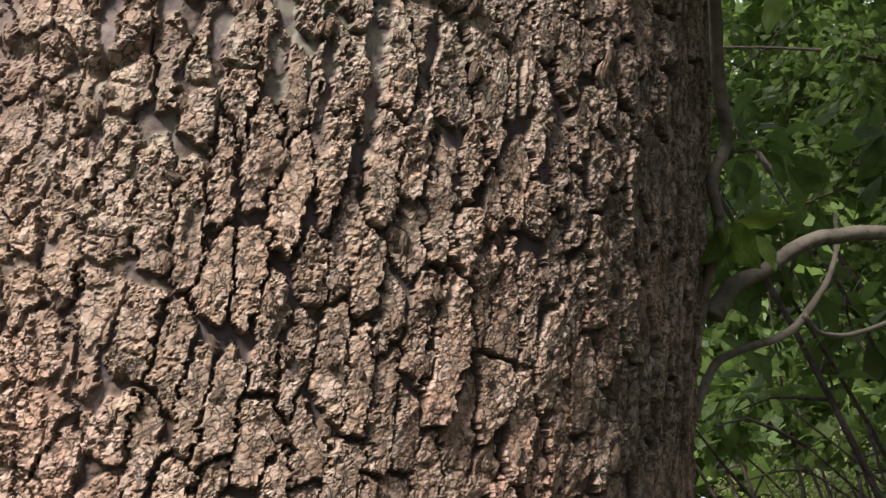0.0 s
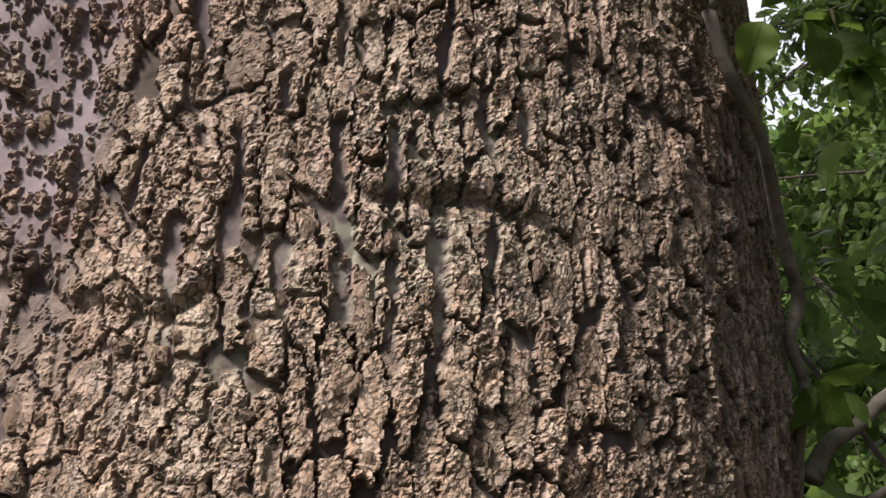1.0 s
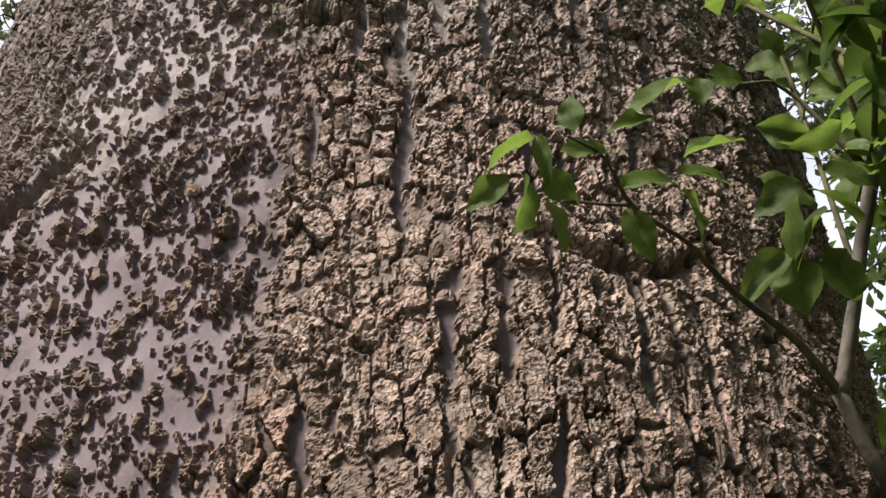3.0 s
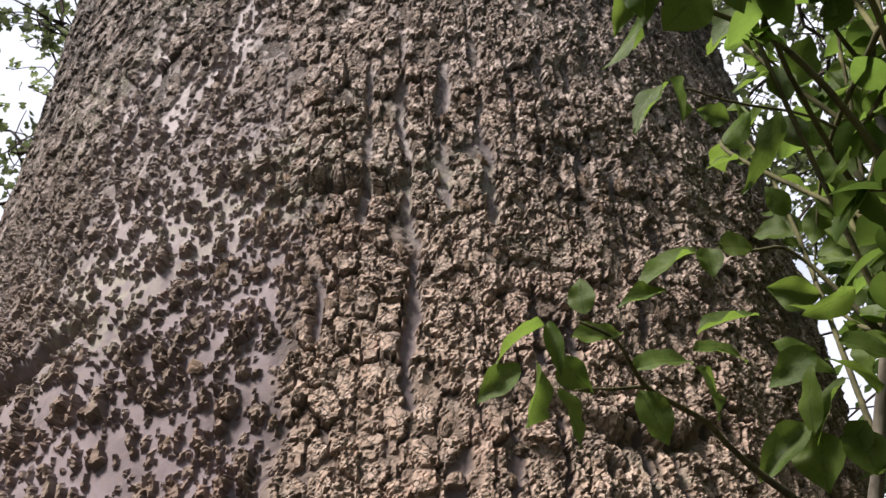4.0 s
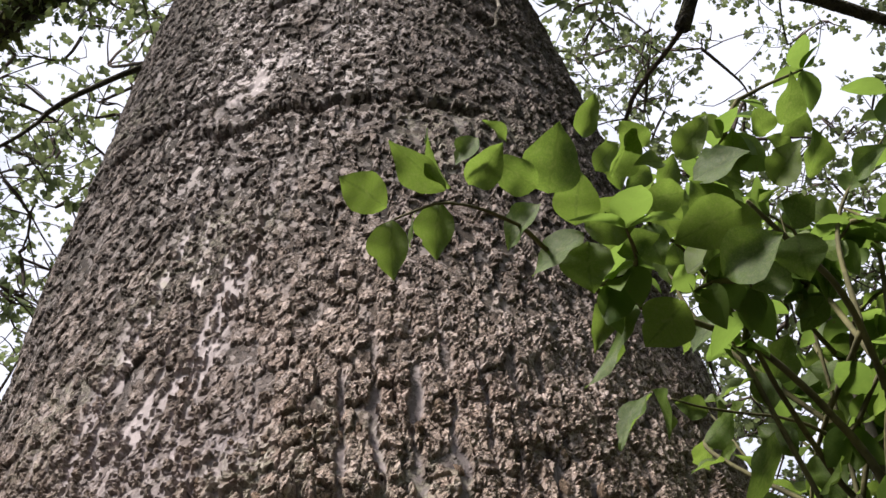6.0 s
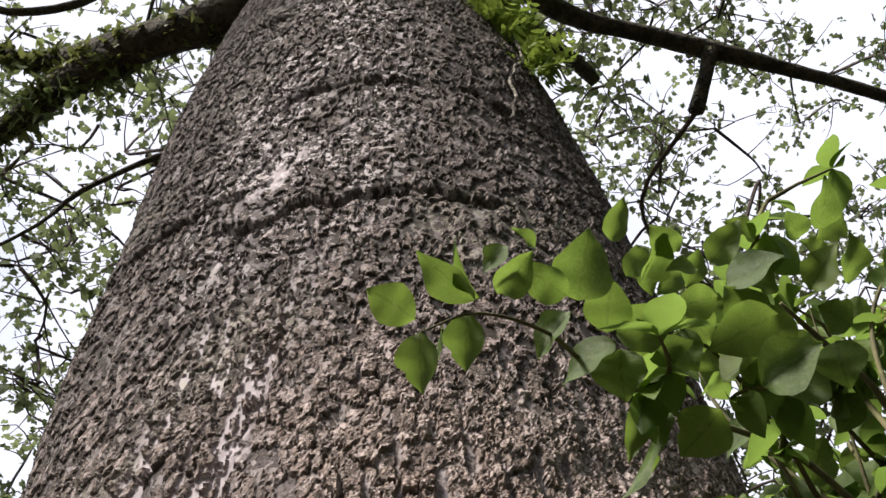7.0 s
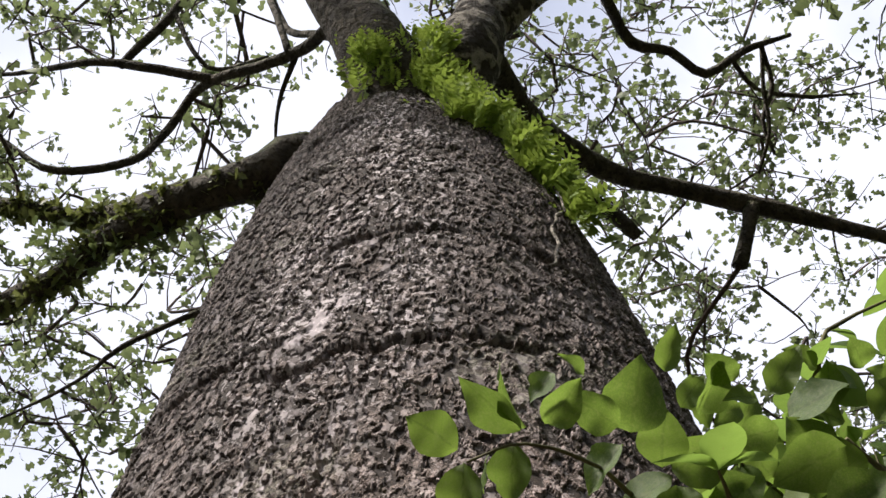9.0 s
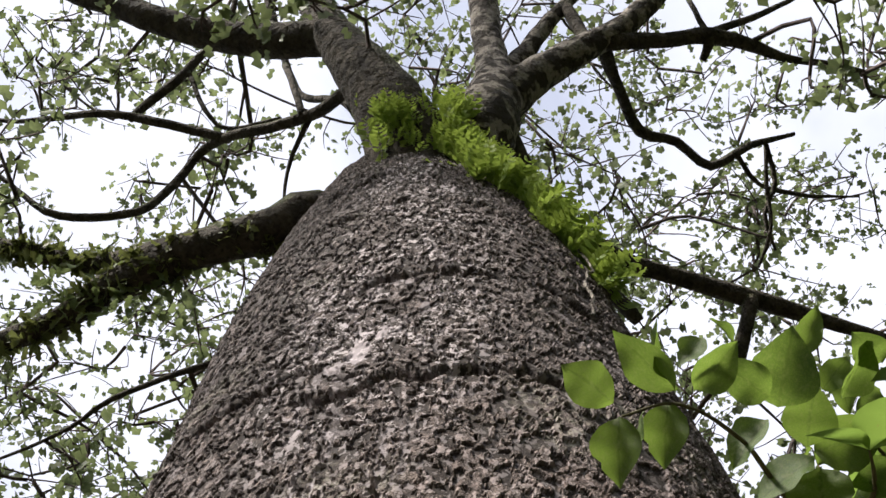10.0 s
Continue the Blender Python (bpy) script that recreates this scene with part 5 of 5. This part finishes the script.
bush("broadleaf_bush", (2.0, 2.9, 0), 0.75, 3.1, 1800, 0.105, M_WOODS, "tall shady bush with broad dark green leaves", lean=(-1.05, 0), low=1.8)
bush("broadleaf_bush", (2.9, 3.9, 0), 0.9, 3.6, 3200, 0.085, M_WOODS, "tall shady bush with broad dark green leaves", lean=(-1.05, 0), low=1.8)
bush("broadleaf_bush", (2.3, 5.0, 0), 0.9, 3.2, 3200, 0.08, M_WOODS, "shady bush with dark green leaves under the trees", lean=(-1.3, 0), low=1.75)
bush("open_bush", (2.4, 8.6, 0), 1.5, 2.2, 6500, 0.048, M_BRIGHT, "low sunlit bush with yellow-green leaves")
bush("open_bush", (4.2, 9.6, 0), 1.6, 2.4, 6500, 0.048, M_BRIGHT, "low sunlit bush with yellow-green leaves")
bush("background_tree", (3.3, 5.8, 0), 1.8, 6.3, 5600, 0.09, M_WOODS, "dark leafy tree at the edge of the clearing", lean=(-0.7, 0))
bush("background_tree", (3.35, 6.5, 0), 1.4, 6.2, 5000, 0.09, M_WOODS, "dark leafy tree at the edge of the clearing", lean=(-1.5, 0))
bush("background_tree", (3.3, 7.0, 0), 2.0, 7.0, 4600, 0.10, M_WOODS, "tall dark leafy tree at the edge of the clearing")
bush("background_tree", (3.0, 4.9, 0), 1.3, 5.4, 3600, 0.085, M_WOODS, "dark leafy tree at the edge of the clearing", lean=(-0.9, 0))
bush("background_tree", (3.9, 7.4, 0), 2.4, 6.8, 4600, 0.10, M_WOODS, "dark leafy tree at the edge of the clearing")
bush("background_tree", (5.2, 13.0, 0), 3.0, 9.5, 6500, 0.13, M_WOODS, "dark leafy tree at the edge of the clearing")

# the wood's edge all round
m = 50000
pick = rng.rand(m)
# unseen sides raised, the east also nearer and denser, to block skylight
az = np.where(pick < 0.42, rng.uniform(0, 2 * math.pi, m), np.where(pick < 0.62, radians(74) + rng.normal(size=m) * radians(13), rng.normal(size=m) * radians(34)))
ahead_side = np.cos(az - radians(60)) > 0.1
dist = rng.uniform(15, 24, m) * (1 - 0.5 * np.maximum(0, np.cos(az)))
top = np.where(ahead_side, 8.5, 7.5) + 6.5 * np.cos(az) ** 2 + 9 * np.maximum(0, np.cos(az)) ** 2 + 1.5 * np.sin(az * 9) + np.sin(az * 23)
z = top * rng.rand(m) ** 0.8
lump = ripples(az * 30, z * 0.9, 2, 501)
keep = lump > -0.55
P = np.stack([dist * np.cos(az), dist * np.sin(az), z], -1)[keep]
m = len(P)
size = rng.uniform(0.3, 0.75, m)
edge_woods = leaf_cloud("far_woods", P, unit(m) + (0, 0, -0.3), unit(m), size, size * 0.5, "chip", M_WOODS, None, 0.2, 0.2, "", False)
tagged(edge_woods, "dark green leafy edge of the wood, raised out of view to block skylight", "woods", kind="stuff")

# fallen leaves on the ground
m = 6000
d, az = 0.6 + 9 * rng.rand(m) ** 0.8, rng.uniform(0, 2 * math.pi, m)
P = np.stack([CX + d * np.cos(az), CY + d * np.sin(az), np.full(m, 0.03) + 0.03 * rng.rand(m)], -1)
flat = unit(m) * (1, 1, 0.25)
litter = leaf_cloud("fallen_leaves", P, flat, unit(m) * 0.4 + (0, 0, 1), rng.uniform(0.04, 0.09, m), rng.uniform(0.03, 0.06, m), "spoon", M_LITTER, None, 0.18, 0.25, "", False)
tagged(litter, "scattered dry brown leaves on the ground", "leaf litter", kind="stuff")

# ---- single plates of cork that stand loose on the bark ----
plate_meshes = []
for v in range(10):
    k = 9
    a = np.arange(k) / k * 2 * np.pi
    wob = 1 + rng.uniform(-0.38, 0.38, k)
    rings = []
    for rr, hh in ((1.0, -0.5), (1.0, 0.25), (0.88, 0.42), (0.80, 0.44), (0.66, 0.78), (0.52, 0.80), (0.34, 1.0)):
        w = wob * (1 + rng.uniform(-0.10, 0.10, k))
        rings.append(np.stack([0.5 * rr * w * np.cos(a), 0.5 * rr * w * np.sin(a), hh + rng.uniform(-0.22, 0.22, k)], -1))
    vv = np.vstack(rings + [np.array([[0, 0, 0.92]])])
    i, j = np.meshgrid(np.arange(len(rings) - 1), np.arange(k), indexing="ij")
    q = np.stack([i * k + j, i * k + (j + 1) % k, (i + 1) * k + (j + 1) % k, (i + 1) * k + j], -1).reshape(-1, 4)
    jj = np.arange(k)
    cap = np.stack([(len(rings) - 1) * k + jj, (len(rings) - 1) * k + (jj + 1) % k, np.full(k, len(rings) * k)], -1)
    ob = mesh_object("bark_plate", vv, [q, cap], M_PLATE, smooth=False)
    plate_meshes.append(ob.data)
    bpy.data.objects.remove(ob)
for _ in range(290):
    th = np.array([rng.uniform(-101, -40)])
    z = np.array([rng.uniform(1.42, 2.75)])
    h = float(bark(th, z)[0][0])
    p = on_trunk(th, z, h - 0.0015)[0]
    a = radians(th[0] + rng.uniform(-14, 14))
    out = Vector((math.cos(a), math.sin(a), rng.uniform(-0.25, 0.15))).normalized()
    x = Vector((0, 0, 1)).cross(out).normalized()
    y = out.cross(x)
    spin = rng.uniform(-0.4, 0.4)
    x, y = x * math.cos(spin) + y * math.sin(spin), y * math.cos(spin) - x * math.sin(spin)
    w = rng.uniform(0.008, 0.016)
    m = Matrix((x * w, y * w * rng.uniform(1.1, 1.9), out * rng.uniform(0.003, 0.006))).transposed().to_4x4()
    m.translation = p
    ob = new("bark_plate", plate_meshes[rng.randint(10)])
    ob.parent = trunk
    ob.matrix_parent_inverse = trunk.matrix_world.inverted()
    ob.matrix_basis = m
